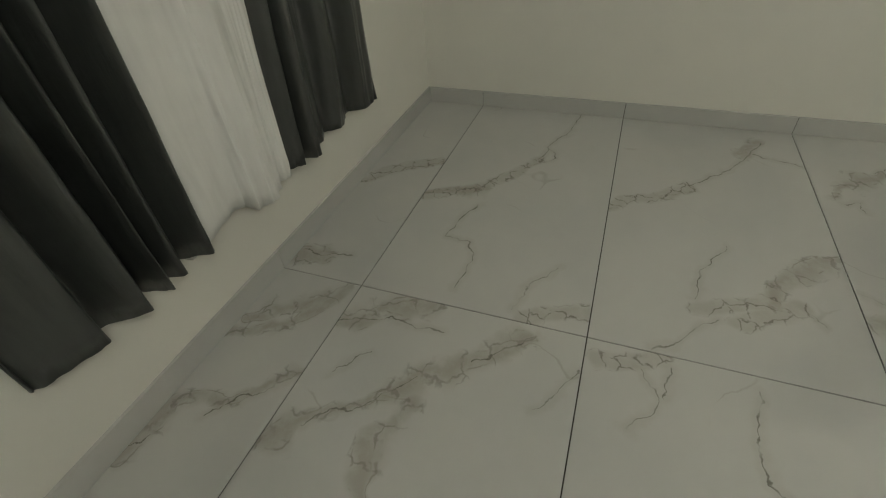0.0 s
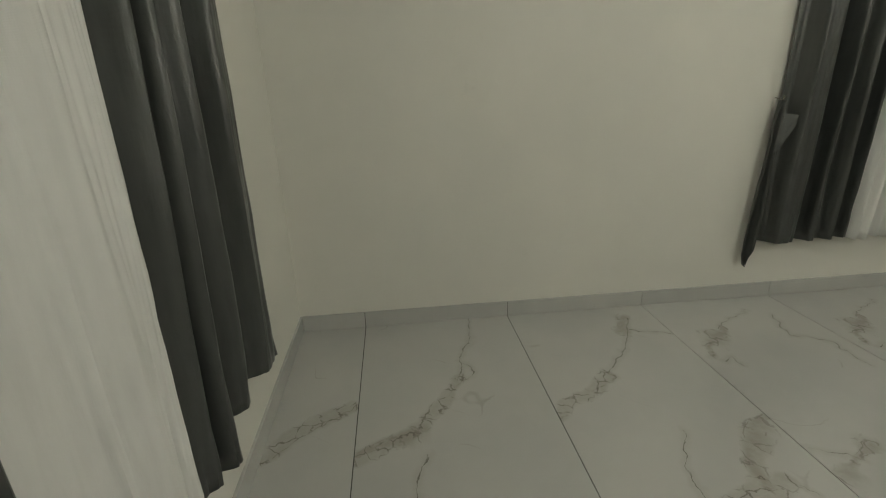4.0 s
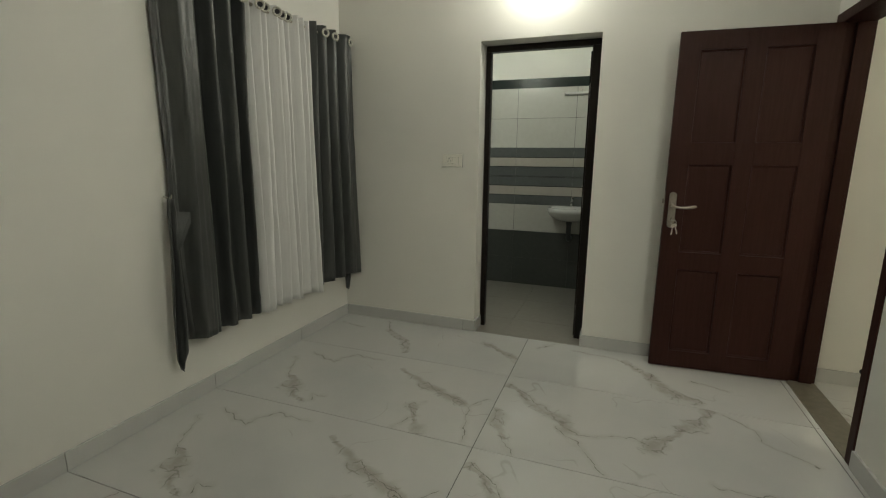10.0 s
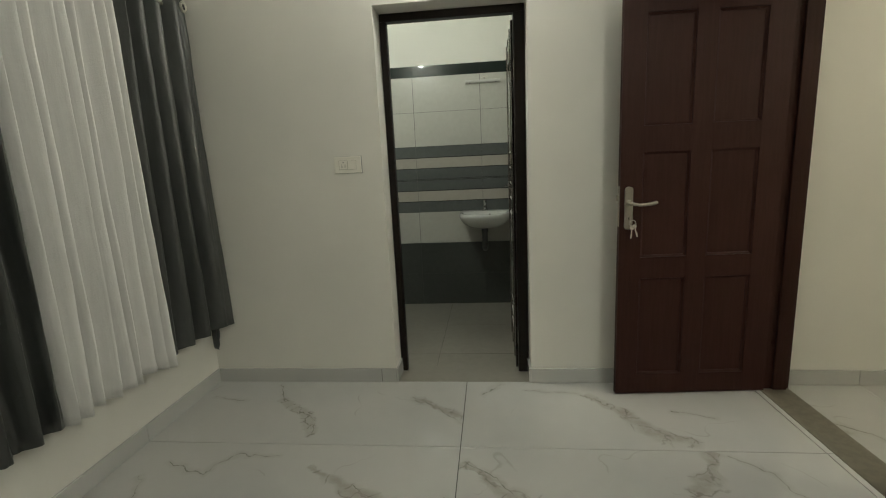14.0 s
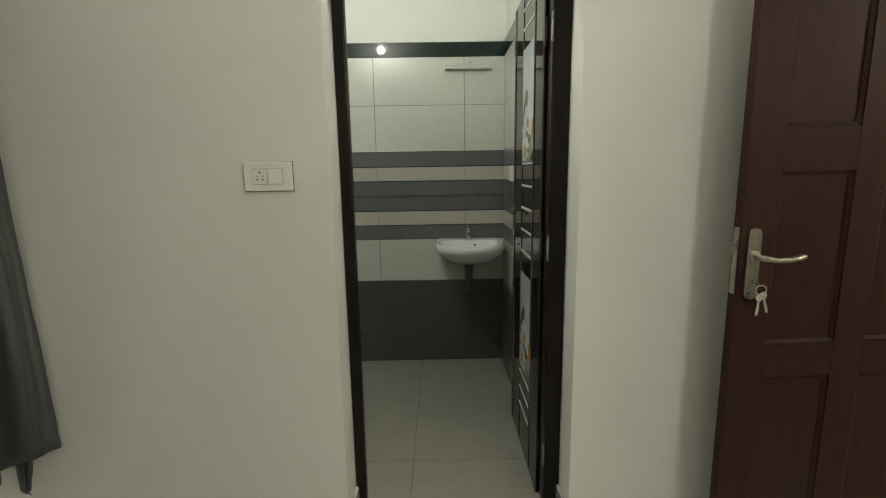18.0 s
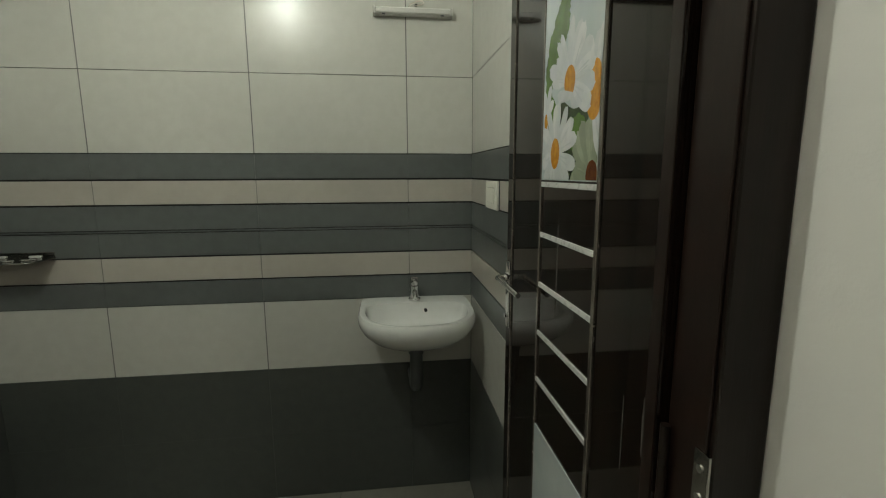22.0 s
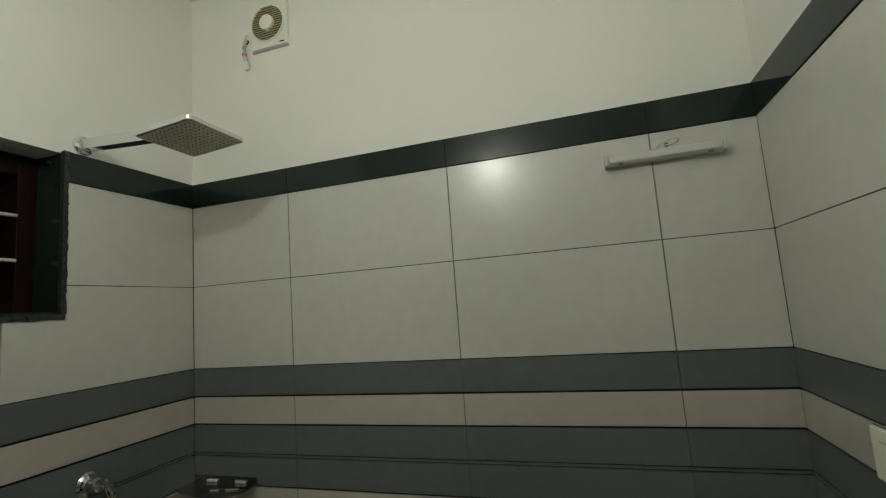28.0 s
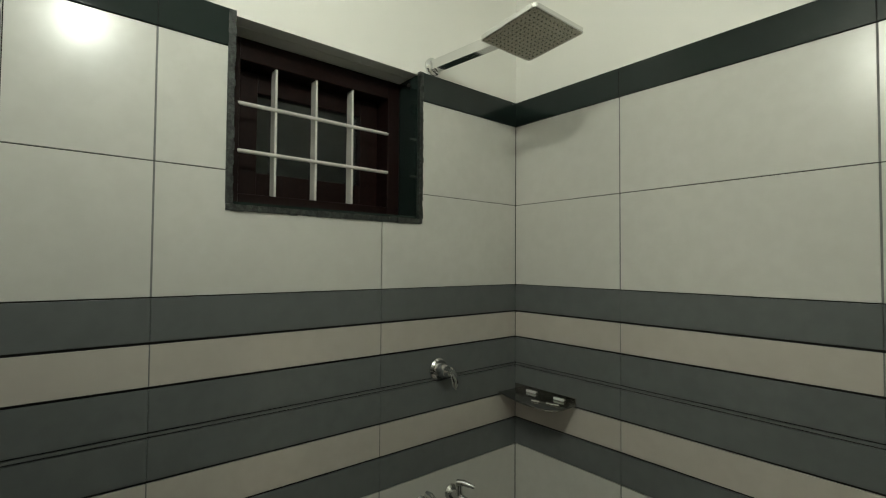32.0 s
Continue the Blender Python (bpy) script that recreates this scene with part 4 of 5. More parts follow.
bm = rod_between(bmesh.new(), (EX + 0.01, DY0 + 0.06, 0.43), (EX + 0.01, DY0 + 0.085, 0.43), 0.012)
part("door_buffer", bm, M_BLACK, bed_frame, smooth=True)
structure("sill_bedroom", new_box(EX, HX, DY0, DY1, -0.1, 0.002, bevel=0.0015), M_SILL, "brown polished stone threshold", "threshold")

# ---------------------------------------------------------------- curtains
def fold_line(points, n):
    """A smooth cloth section through (along, out) turns, level at each turn so that ridges and hollows are round."""
    reach = [(points[min(i + 1, len(points) - 1)][0] - points[max(i - 1, 0)][0]) * 0.5 for i in range(len(points))]
    line = []
    for i in range(len(points) - 1):
        (a0, o0), (a1, o1) = points[i], points[i + 1]
        g0, g1 = max(0.022, reach[i]), max(0.022, reach[i + 1])
        for k in range(n):
            t = k / n
            h0, h1 = 2 * t ** 3 - 3 * t ** 2 + 1, 3 * t ** 2 - 2 * t ** 3
            line.append((h0 * a0 + h1 * a1 + (t ** 3 - 2 * t ** 2 + t) * g0 + (t ** 3 - t ** 2) * g1, h0 * o0 + h1 * o1))
    return line + [points[-1]]


def even_folds(w0, w1, count, deep, shallow, rng):
    """Turns of an evenly gathered cloth: hollow, ridge, hollow ..."""
    out = []
    for k in range(count):
        u = k / (count - 1)
        out.append((w0 + (w1 - w0) * u + (w1 - w0) / count * rng.uniform(-0.36, 0.36) * (0 < k < count - 1), (deep if k % 2 else shallow) * rng.uniform(0.88, 1.1)))
    return out


def gathered(hem, w0, w1, deep=0.125, shallow=0.016):
    """The heading over a hem: the same ridges and hollows, drawn together more evenly."""
    a0, a1, mid = hem[0][0], hem[-1][0], sum(o for _, o in hem) / len(hem)
    out = []
    for k, (a, o) in enumerate(hem):
        u = 0.55 * (a - a0) / (a1 - a0) + 0.45 * k / (len(hem) - 1)
        out.append((w0 + (w1 - w0) * u, (deep if o > mid else shallow) * 0.8 + o * 0.2))
    return out


def curtain_panel(name, parent, m, hem, top, z0, z1, material, seed, uneven=0.006, label="", fine=12):
    """A hanging pleated cloth. m maps (along, up, out of the wall); hem and top are the turns of its section below and above."""
    rows = 36
    low, high = fold_line(hem, fine), fold_line(top, fine)
    n = len(low) - 1
    bm = bmesh.new()
    grid = []
    for j in range(rows + 1):
        v = j / rows
        ease = v ** 0.8
        line = []
        for i in range(n + 1):
            u = i / n
            along = low[i][0] * (1 - ease) + high[i][0] * ease
            out = low[i][1] * (1 - ease) + high[i][1] * ease
            along += 0.010 * noise.noise((u * 7, v * 2.2, 7 + seed)) + 0.003 * noise.noise((u * 22, v * 9, seed))
            out += 0.0042 * noise.noise((u * len(hem) * 4, v * 2.6, seed + 2)) + 0.0012 * noise.noise((u * len(hem) * 9, v * 5, seed + 4))
            out += 0.012 * noise.noise((u * 8, v * 2.4, seed * 3.3)) + 0.003 * noise.noise((u * 30, v * 12, seed + 5))
            # the cloth buckles a little just above its hem
            out += 0.011 * noise.noise((u * len(hem) * 3.2, v * 16, seed + 9)) * max(0.0, 1 - v * 7)
            up = z0 + (z1 - z0) * v
            if j == 0:
                up += uneven * noise.noise((u * 6, 0.3, seed)) + 0.10 * (low[i][1] - 0.06) * (1 if uneven < 0.01 else 0.3)
            line.append(bm.verts.new(m @ Vector((along, up, max(out, 0.012)))))
        grid.append(line)
    for j in range(rows):
        for i in range(n):
            bm.faces.new((grid[j][i], grid[j][i + 1], grid[j + 1][i + 1], grid[j + 1][i]))
    spots = []
    line = grid[rows - 1]
    back = m.inverted()
    for k in range(2, len(top) - 1):
        if top[k][1] > top[k - 1][1] and top[k][1] > top[k + 1][1]:
            i = k * fine - 1
            t = (back @ line[i + 1].co) - (back @ line[i - 1].co)
            spots.append((line[i].co.copy(), m.to_3x3() @ Vector((-t.z, 0, t.x)).normalized()))
    ob = part(name, bm, material, parent, label, True)
    sol = ob.modifiers.new("cloth", "SOLIDIFY")
    sol.thickness, sol.offset = 0.002, 0.0
    ob_spots[ob.name] = spots
    return ob


ob_spots = {}


def cloth_eyelets(parent, most=9):
    """Metal rings pressed through the cloth, one on each ridge just under the heading."""
    for ob in [c for c in parent.children]:
        for co, nrm in ob_spots.get(ob.name, [])[:most]:
            c = Vector((co.x, co.y, 2.215)) + nrm * 0.003
            part("eyelet", ring(bmesh.new(), c, nrm, 0.0225, 0.0075), M_RING, parent, "round metal eyelet", True)
            q = Matrix.Translation(c) @ nrm.to_track_quat("Z", "Y").to_matrix().to_4x4()
            part("eyelet_hole", lathe(bmesh.new(), [(0.002, -0.001), (0.018, -0.001), (0.018, 0.001), (0.002, 0.001)], q, 16), M_BLACK, parent, "dark opening inside the ring")


def tie_back(at, m, top, bottom, width, label):
    """A loose band hanging from its hook, folded down its length, with a stiff corner near the top."""
    tb = thing("tie_back", at, label, "curtain tie")
    bm = bmesh.new()
    rows = []
    for j in range(29):
        v = j / 28
        z = top + (bottom - top) * v
        w = width * (0.25 if v < 0.07 else 0.45 + 0.55 * min(1.0, (v - 0.07) / 0.8))
        w *= 1.0 if v < 0.93 else max(0.15, 1 - (v - 0.93) / 0.07 * 0.9)
        line = []
        for i in range(9):
            u = i / 8 - 0.5
            line.append(bm.verts.new(m @ Vector((u * w - 0.028 * v, z + 0.03 * u * (v > 0.85), 0.045 + 0.016 * math.cos(u * 12) + 0.004 * math.sin(v * 9 + u * 4)))))
        rows.append(line)
    for a, b in zip(rows, rows[1:]):
        for i in range(8):
            bm.faces.new((a[i], a[i + 1], b[i + 1], b[i]))
    ob = part("band", bm, M_CURTAIN, tb, smooth=True)
    sol = ob.modifiers.new("cloth", "SOLIDIFY")
    sol.thickness = 0.004
    bm = bmesh.new()
    h = top - bottom
    vs = [bm.verts.new(m @ Vector(p)) for p in ((-0.004, top - 0.07 * h, 0.05), (0.075, top - 0.08 * h, 0.085), (0.07, top - 0.14 * h, 0.088), (0.022, top - 0.27 * h, 0.07), (-0.002, top - 0.3 * h, 0.055))]
    bm.faces.new(vs)
    ob = part("flap", bm, M_CURTAIN, tb)
    sol = ob.modifiers.new("cloth", "SOLIDIFY")
    sol.thickness = 0.003
    bm = sweep(bmesh.new(), [m @ Vector(p) for p in ((0, top + 0.01, 0.0), (0, top + 0.005, 0.03), (0, top + 0.0, 0.052), (0, top + 0.022, 0.058))], 0.0035, 8)
    part("hook", bm, M_NICKEL, tb, "small metal hook", True)


# west window: along runs north, out of the wall runs east
MW = Matrix(((0, 0, 1, WX), (1, 0, 0, 0), (0, 1, 0, 0), (0, 0, 0, 1)))
# south window: along runs west, out of the wall runs north
MS = Matrix(((-1, 0, 0, 0), (0, 0, 1, SY), (0, 1, 0, 0), (0, 0, 0, 1)))


def grey_curtain(at, m, hem, top, z0, where, seed):
    c = thing("curtain", at, "dark grey satin eyelet curtain hanging " + where, "curtain", "grey curtains")
    curtain_panel("cloth", c, m, hem, top, z0, 2.262, M_CURTAIN, seed)
    return c


def white_curtain(at, m, hem, top, z0, seed):
    c = thing("sheer_curtain", at, "white sheer curtain hanging between the grey ones", "curtain", "sheer curtains")
    curtain_panel("cloth", c, m, hem, top, z0, 2.252, M_SHEER, seed, 0.03)
    return c


rng = random.Random(21)
hem = [(1.762, 0.030), (1.785, 0.060), (1.825, 0.135), (1.900, 0.125), (1.985, 0.040), (2.030, 0.125), (2.098, 0.055), (2.150, 0.115), (2.215, 0.045), (2.246, 0.100), (2.285, 0.070)]
west_left = grey_curtain((-2.2, 2.0, 0.38), MW, hem, gathered(hem, 1.745, 2.30), 0.372, "on the window wall", 3)
west_sheer = white_curtain((-2.2, 2.6, 0.38), MW, even_folds(2.262, 2.93, 19, 0.120, 0.016, rng), even_folds(2.275, 2.925, 19, 0.112, 0.022, rng), 0.362, 4)
hem = [(2.905, 0.035), (2.935, 0.100), (2.985, 0.045), (3.055, 0.115), (3.120, 0.040), (3.185, 0.125), (3.262, 0.045), (3.325, 0.130), (3.385, 0.158), (3.408, 0.075)]
west_right = grey_curtain((-2.2, 3.15, 0.38), MW, hem, gathered(hem, 2.885, 3.39), 0.385, "beside the bathroom wall", 5)
for c, most in ((west_left, 9), (west_sheer, 5), (west_right, 9)):
    cloth_eyelets(c, most)
hem = [(-0.125, 0.035), (-0.085, 0.060), (0.022, 0.100), (0.062, 0.014), (0.143, 0.115), (0.176, 0.018), (0.210, 0.110), (0.238, 0.016), (0.270, 0.105), (0.310, 0.014), (0.370, 0.118), (0.388, 0.060)]
grey_curtain((-0.1, -0.75, 0.37), MS, hem, gathered(hem, -0.125, 0.405, 0.140), 0.362, "over the window wall", 8)
hem = [(0.335, 0.020), (0.372, 0.030), (0.440, 0.058), (0.590, 0.028), (0.612, 0.075), (0.652, 0.118), (0.715, 0.090), (0.760, 0.045), (0.790, 0.085), (0.815, 0.050)]
white_curtain((-0.6, -0.75, 0.37), MS, hem, [(0.345, 0.02), (0.385, 0.03), (0.46, 0.05), (0.57, 0.07), (0.64, 0.05), (0.70, 0.085), (0.77, 0.05), (0.82, 0.085), (0.86, 0.055), (0.90, 0.07)], 0.350, 9)
hem = [(0.792, 0.035), (0.810, 0.055), (0.860, 0.088), (0.898, 0.040), (0.918, 0.122), (1.040, 0.060), (1.105, 0.022), (1.160, 0.080), (1.300, 0.020), (1.345, 0.100), (1.430, 0.092), (1.465, 0.055)]
grey_curtain((-1.1, -0.75, 0.37), MS, hem, gathered(hem, 0.875, 1.415), 0.362, "in the window corner", 10)
rod = thing("curtain_rod", (-2.2, 2.6, 2.215), "metal curtain rod on the wall above the window", "curtain rod", "curtain rods")
part("pole", rod_between(bmesh.new(), (WX + 0.065, 1.70, 2.215), (WX + 0.065, 3.425, 2.215), 0.011), M_NICKEL, rod, smooth=True)
for y in (1.74, 2.6, 3.40):
    part("bracket", rod_between(bmesh.new(), (WX, y, 2.215), (WX + 0.065, y, 2.215), 0.007), M_NICKEL, rod, smooth=True)
rod = thing("curtain_rod", (-0.65, -0.75, 2.215), "metal curtain rod on the wall above the window", "curtain rod", "curtain rods")
part("pole", rod_between(bmesh.new(), (0.17, SY + 0.065, 2.215), (-1.50, SY + 0.065, 2.215), 0.011), M_NICKEL, rod, smooth=True)
for x in (0.14, -0.65, -1.47):
    part("bracket", rod_between(bmesh.new(), (x, SY, 2.215), (x, SY + 0.065, 2.215), 0.007), M_NICKEL, rod, smooth=True)
tie_back((-2.2, 1.70, 0.25), MW @ Matrix.Translation((1.722, 0, 0.02)), 1.135, 0.245, 0.072, "dark grey satin tie-back hanging loose from a wall hook")
tie_back((-2.2, 3.38, 0.24), MW @ Matrix.Translation((3.372, 0, 0.0)), 0.52, 0.255, 0.035, "dark grey satin tie-back tail under the curtain")

# ---------------------------------------------------------------- switches
def switch_plate(at, m, w, h, socket, label):
    """m maps (across, up, out of the wall); the plate is centred on the origin."""
    sw = thing("switch_plate", at, label, "switch")
    pl = part("cover", box(bmesh.new(), -w / 2, w / 2, -h / 2, h / 2, 0, 0.011, bevel=0.004), M_IVORY, sw, local=True)
    # dark rim put in for the shade at the plate's edge and chipped paint
    part("gasket", box(bmesh.new(), -w / 2 - 0.0012, w / 2 + 0.0022, -h / 2 - 0.0016, h / 2 + 0.0008, 0, 0.003), M_PIPE, sw, "thin dark line of edge shade and chipped paint round the plate", local=True)
    iw, ih = w * 0.62, h * 0.52
    part("module_gap", box(bmesh.new(), -iw / 2 - 0.0009, iw / 2 + 0.0009, -ih / 2 - 0.0009, ih / 2 + 0.0009, 0.009, 0.0113), M_FANSLAT, pl, local=True)
    if socket:
        part("socket_face", box(bmesh.new(), -iw / 2, -0.001, -ih / 2, ih / 2, 0.010, 0.013, bevel=0.001), M_IVORY, pl, local=True)
        for x, y, r in ((-iw / 4, ih * 0.28, 0.0034), (-iw / 4 - 0.009, 0.001, 0.0024), (-iw / 4 + 0.009, 0.001, 0.0024), (-iw / 4 - 0.009, -ih * 0.2, 0.0029), (-iw / 4 + 0.009, -ih * 0.2, 0.0029)):
            part("socket_hole", rod_between(bmesh.new(), (x, y, 0.0125), (x, y, 0.0134), r, seg=10), M_BLACK, pl, local=True)
        bm = box(bmesh.new(), 0.001, iw / 2, -ih / 2, ih / 2, 0.010, 0.015, bevel=0.0015)
    else:
        part("blank_face", box(bmesh.new(), -iw / 2, -0.001, -ih / 2, ih / 2, 0.010, 0.0125, bevel=0.001), M_IVORY, pl, local=True)
        bm = box(bmesh.new(), 0.001, iw / 2, -ih / 2, ih / 2, 0.010, 0.015, bevel=0.0015)
    part("rocker", bm, M_IVORY, pl, local=True)
    sw.matrix_basis = m
    return sw


switch_plate((0, 0, 0), Matrix(((1, 0, 0, -1.308), (0, 0, -1, NY), (0, 1, 0, 1.332), (0, 0, 0, 1))), 0.158, 0.094, True, "ivory plastic switch and socket plate on the wall")
switch_plate((0, 0, 0), Matrix(((0, 0, -1, BE + 0.014), (-1, 0, 0, 4.69), (0, 1, 0, 1.315), (0, 0, 0, 1))), 0.16, 0.094, False, "ivory plastic switch plate on the bathroom tiles")

# ---------------------------------------------------------------- lamps
TY0, TY1, TZ = 0.9, 1.5, 2.42
tube = thing("tube_light", (EX, 1.2, TZ), "white batten tube light on the bedroom wall", "wall lamp")
part("batten", new_box(EX - 0.035, EX, TY0 - 0.02, TY1 + 0.02, TZ - 0.03, TZ + 0.03, bevel=0.004), M_WHITEPL, tube)
part("tube", rod_between(bmesh.new(), (EX - 0.055, TY0, TZ), (EX - 0.055, TY1, TZ), 0.016, seg=14), M_TUBE, tube, "glowing tube", True)
for y in (TY0 - 0.008, TY1 + 0.008):
    part("end_holder", new_box(EX - 0.072, EX - 0.03, y - 0.008, y + 0.008, TZ - 0.02, TZ + 0.02, bevel=0.002), M_WHITEPL, tube)


def bulb_lamp(at, out, material, label, r=0.03, arm=0.0):
    lamp = thing("bulb_lamp", at, label, "wall lamp")
    q = Vector(out).to_track_quat("Z", "Y").to_matrix().to_4x4()
    m = Matrix.Translation(at) @ q
    part("holder", lathe(bmesh.new(), [(0.0, 0), (0.035, 0), (0.035, 0.012), (0.02, 0.02), (0.02, 0.045 + arm), (0.0, 0.045 + arm)], m), M_WHITEPL, lamp, smooth=True)
    prof = [(0.0, 0.045 + arm)] + [(r * math.sin(a), 0.045 + arm + r * 1.15 - r * 1.15 * math.cos(a)) for a in (k * math.pi / 10 for k in range(1, 10))] + [(0.0005, 0.045 + arm + 2.3 * r)]
    part("bulb", lathe(bmesh.new(), prof, m, 18), material, lamp, "glowing white bulb", True)


bulb_lamp((-0.69, NY, 2.58), (0, -1, 0.0), M_BULB, "white bulb in a holder above the bathroom doorway", 0.03, 0.07)
bulb_lamp((-1.265, 3.6306, 2.437), (0, 1, 0.0), M_BATHBULB, "white bulb in a holder high on the bathroom wall", 0.026, 0.073)
bulb_lamp((3.05, 2.0, 2.5), (-1, 0, 0.0), M_HALLBULB, "white bulb in a holder on the hall wall")

# ---------------------------------------------------------------- bathroom fittings
ROOM = BATH
# basin
BX = -0.571
basin = thing("wash_basin", (BX, BN, 0.70), "white ceramic wall-hung wash basin with chrome tap", "wash basin")


def basin_outline(s, front, back, half, n=48, soft=0.0):
    pts = []
    for k in range(n):
        a = k * math.tau / n
        c, d = math.cos(a), math.sin(a)
        e = 0.22 + soft if d > 0 else 0.78
        px = half * s * math.copysign(abs(c) ** e, c)
        py = (back if d > 0 else front) * s * math.copysign(abs(d) ** (0.20 + soft if d > 0 else 0.88), d)
        pts.append((px, py))
    return pts


bm = bmesh.new()
mid = BN - 0.19
layers = [(0.22, 0.756, 0.03), (0.42, 0.759, 0.028), (0.62, 0.772, 0.022), (0.80, 0.798, 0.012), (0.92, 0.827, 0.004), (0.985, 0.856, 0.0), (1.0, 0.874, 0.0), (0.992, 0.889, 0.0), (0.965, 0.899, 0.0), (0.900, 0.900, 0.0), (0.872, 0.897, 0.0), (0.855, 0.888, 0.0), (0.835, 0.866, -0.002), (0.79, 0.836, -0.004), (0.70, 0.812, -0.004), (0.45, 0.798, -0.002), (0.12, 0.794, 0.0)]
rows = []
for i, (s, z, dy) in enumerate(layers):
    inner = i >= 9
    ring_pts = basin_outline(1.0, 0.235, 0.188, 0.226, soft=0.30 if inner else 0.0)
    line = []
    for x, y in ring_pts:
        yy = y * s
        if inner and y > 0:
            yy = y * (s - 0.36 * min(1.0, (i - 8) / 2.0))
        if not inner and y > 0:
            yy = y * max(s, 0.9)
        line.append(bm.verts.new((BX + x * s, mid + yy + dy, z)))
    rows.append(line)
n = len(rows[0])
for a, b in zip(rows, rows[1:]):
    for k in range(n):
        bm.faces.new((a[k], a[(k + 1) % n], b[(k + 1) % n], b[k]))
bm.faces.new(list(reversed(rows[0])))
bm.faces.new(rows[-1])
bowl = part("bowl", bm, M_CERAMIC, basin, smooth=True)
part("drain", lathe(bmesh.new(), [(0.004, 0.7955), (0.024, 0.7955), (0.026, 0.7985), (0.022, 0.800), (0.014, 0.7975), (0.0, 0.7975)], Matrix.Translation((BX, mid, 0))), M_CHROME, bowl, "chrome waste ring", True)
part("overflow_hole", rod_between(bmesh.new(), (BX + 0.042, mid + 0.070, 0.868), (BX + 0.042, mid + 0.105, 0.864), 0.0068, seg=14), M_BLACK, bowl, "dark overflow hole")
tap = part("tap", lathe(bmesh.new(), [(0.0, 0), (0.025, 0), (0.025, 0.007), (0.019, 0.012), (0.0165, 0.05), (0.018, 0.06), (0.0, 0.062)], Matrix.Translation((BX, BN - 0.062, 0.899))), M_CHROME, basin, "chrome pillar tap", True)
bm = sweep(bmesh.new(), [(BX, BN - 0.066, 0.933), (BX, BN - 0.09, 0.938), (BX, BN - 0.115, 0.933), (BX, BN - 0.126, 0.922)], [0.011, 0.010, 0.009, 0.009])
part("spout", bm, M_CHROME, tap, smooth=True)
part("tap_knob", lathe(bmesh.new(), [(0.0, 0), (0.014, 0), (0.017, 0.012), (0.0155, 0.03), (0.008, 0.034), (0.0, 0.034)], Matrix.Translation((BX, BN - 0.062, 0.961))), M_CHROME, tap, smooth=True)
bm = sweep(bmesh.new(), [(BX - 0.005, mid - 0.01, 0.766), (BX - 0.005, mid - 0.01, 0.722)], 0.030, 16)
part("waste_nut", bm, M_PIPE, basin, "grey waste nut", True)
bm = sweep(bmesh.new(), [(BX - 0.005, mid - 0.01, 0.73), (BX - 0.005, mid - 0.01, 0.61), (BX - 0.005, mid + 0.005, 0.578), (BX - 0.005, mid + 0.04, 0.565), (BX - 0.005, BN, 0.56)], 0.025, 16)
part("waste_pipe", bm, M_PIPE, basin, "grey plastic waste pipe", True)

# slim mirror light with loose wire
ml = thing("mirror_light", (-0.565, BN, 2.03), "slim white wall light with a loose wire above it", "wall lamp")
part("body", new_box(-0.708, -0.411, BN - 0.032, BN, 2.020, 2.047, bevel=0.004), M_DULLWHITE, ml)
part("diffuser", new_box(-0.702, -0.417, BN - 0.037, BN - 0.032, 2.024, 2.043, bevel=0.002), M_DULLWHITE, ml)
for x in (-0.709, -0.410):
    part("end_cap", new_box(x - 0.004, x + 0.004, BN - 0.038, BN, 2.018, 2.049, bevel=0.003), M_DULLWHITE, ml)
for x in (-0.672, -0.447):
    part("clip", new_box(x - 0.006, x + 0.006, BN - 0.0385, BN - 0.03, 2.0175, 2.0205), M_PIPE, ml, "small dark clip")
bm = sweep(bmesh.new(), [(-0.575, BN - 0.004, 2.058), (-0.565, BN - 0.012, 2.066), (-0.545, BN - 0.018, 2.072), (-0.522, BN - 0.016, 2.076), (-0.515, BN - 0.010, 2.070), (-0.528, BN - 0.006, 2.064), (-0.55, BN - 0.003, 2.062)], 0.0022, 6)
part("wire", bm, M_WIRE, ml, "short curled wire", True)
part("wire_hole", rod_between(bmesh.new(), (-0.545, BN - 0.001, 2.064), (-0.545, BN + 0.004, 2.064), 0.006, seg=10), M_BLACK, ml)

# exhaust fan
fx, fz, fy = -1.850, 2.768, 5.105
fan = thing("exhaust_fan", (fx, fy, fz), "cream exhaust fan with round slatted grille", "exhaust fan")
part("plate", new_box(fx - 0.080, fx + 0.080, fy - 0.014, fy, fz - 0.086, fz + 0.092, bevel=0.004), M_IVORY, fan)
part("recess", rod_between(bmesh.new(), (fx - 0.004, fy - 0.0142, fz + 0.01), (fx - 0.004, fy - 0.0152, fz + 0.01), 0.072, seg=36), M_FANSLAT, fan, "shadowed grille opening")
for k in range(15):
    dz = -0.0637 + k * 0.0091
    half = math.sqrt(max(0.0001, 0.069 ** 2 - dz ** 2))
    bm = new_box(-half, half, -0.002, 0.002, -0.0017, 0.0017)
    bmesh.ops.rotate(bm, verts=bm.verts, cent=(0, 0, 0), matrix=Matrix.Rotation(radians(30), 3, "X"))
    bmesh.ops.translate(bm, verts=bm.verts, vec=(fx - 0.004, fy - 0.0185, fz + 0.01 + dz))
    part("slat", bm, M_FANBLADE, fan)
part("rim", ring(bmesh.new(), (fx - 0.004, fy - 0.016, fz + 0.01), (0, 1, 0), 0.072, 0.004, 36, 6), M_IVORY, fan, smooth=True)
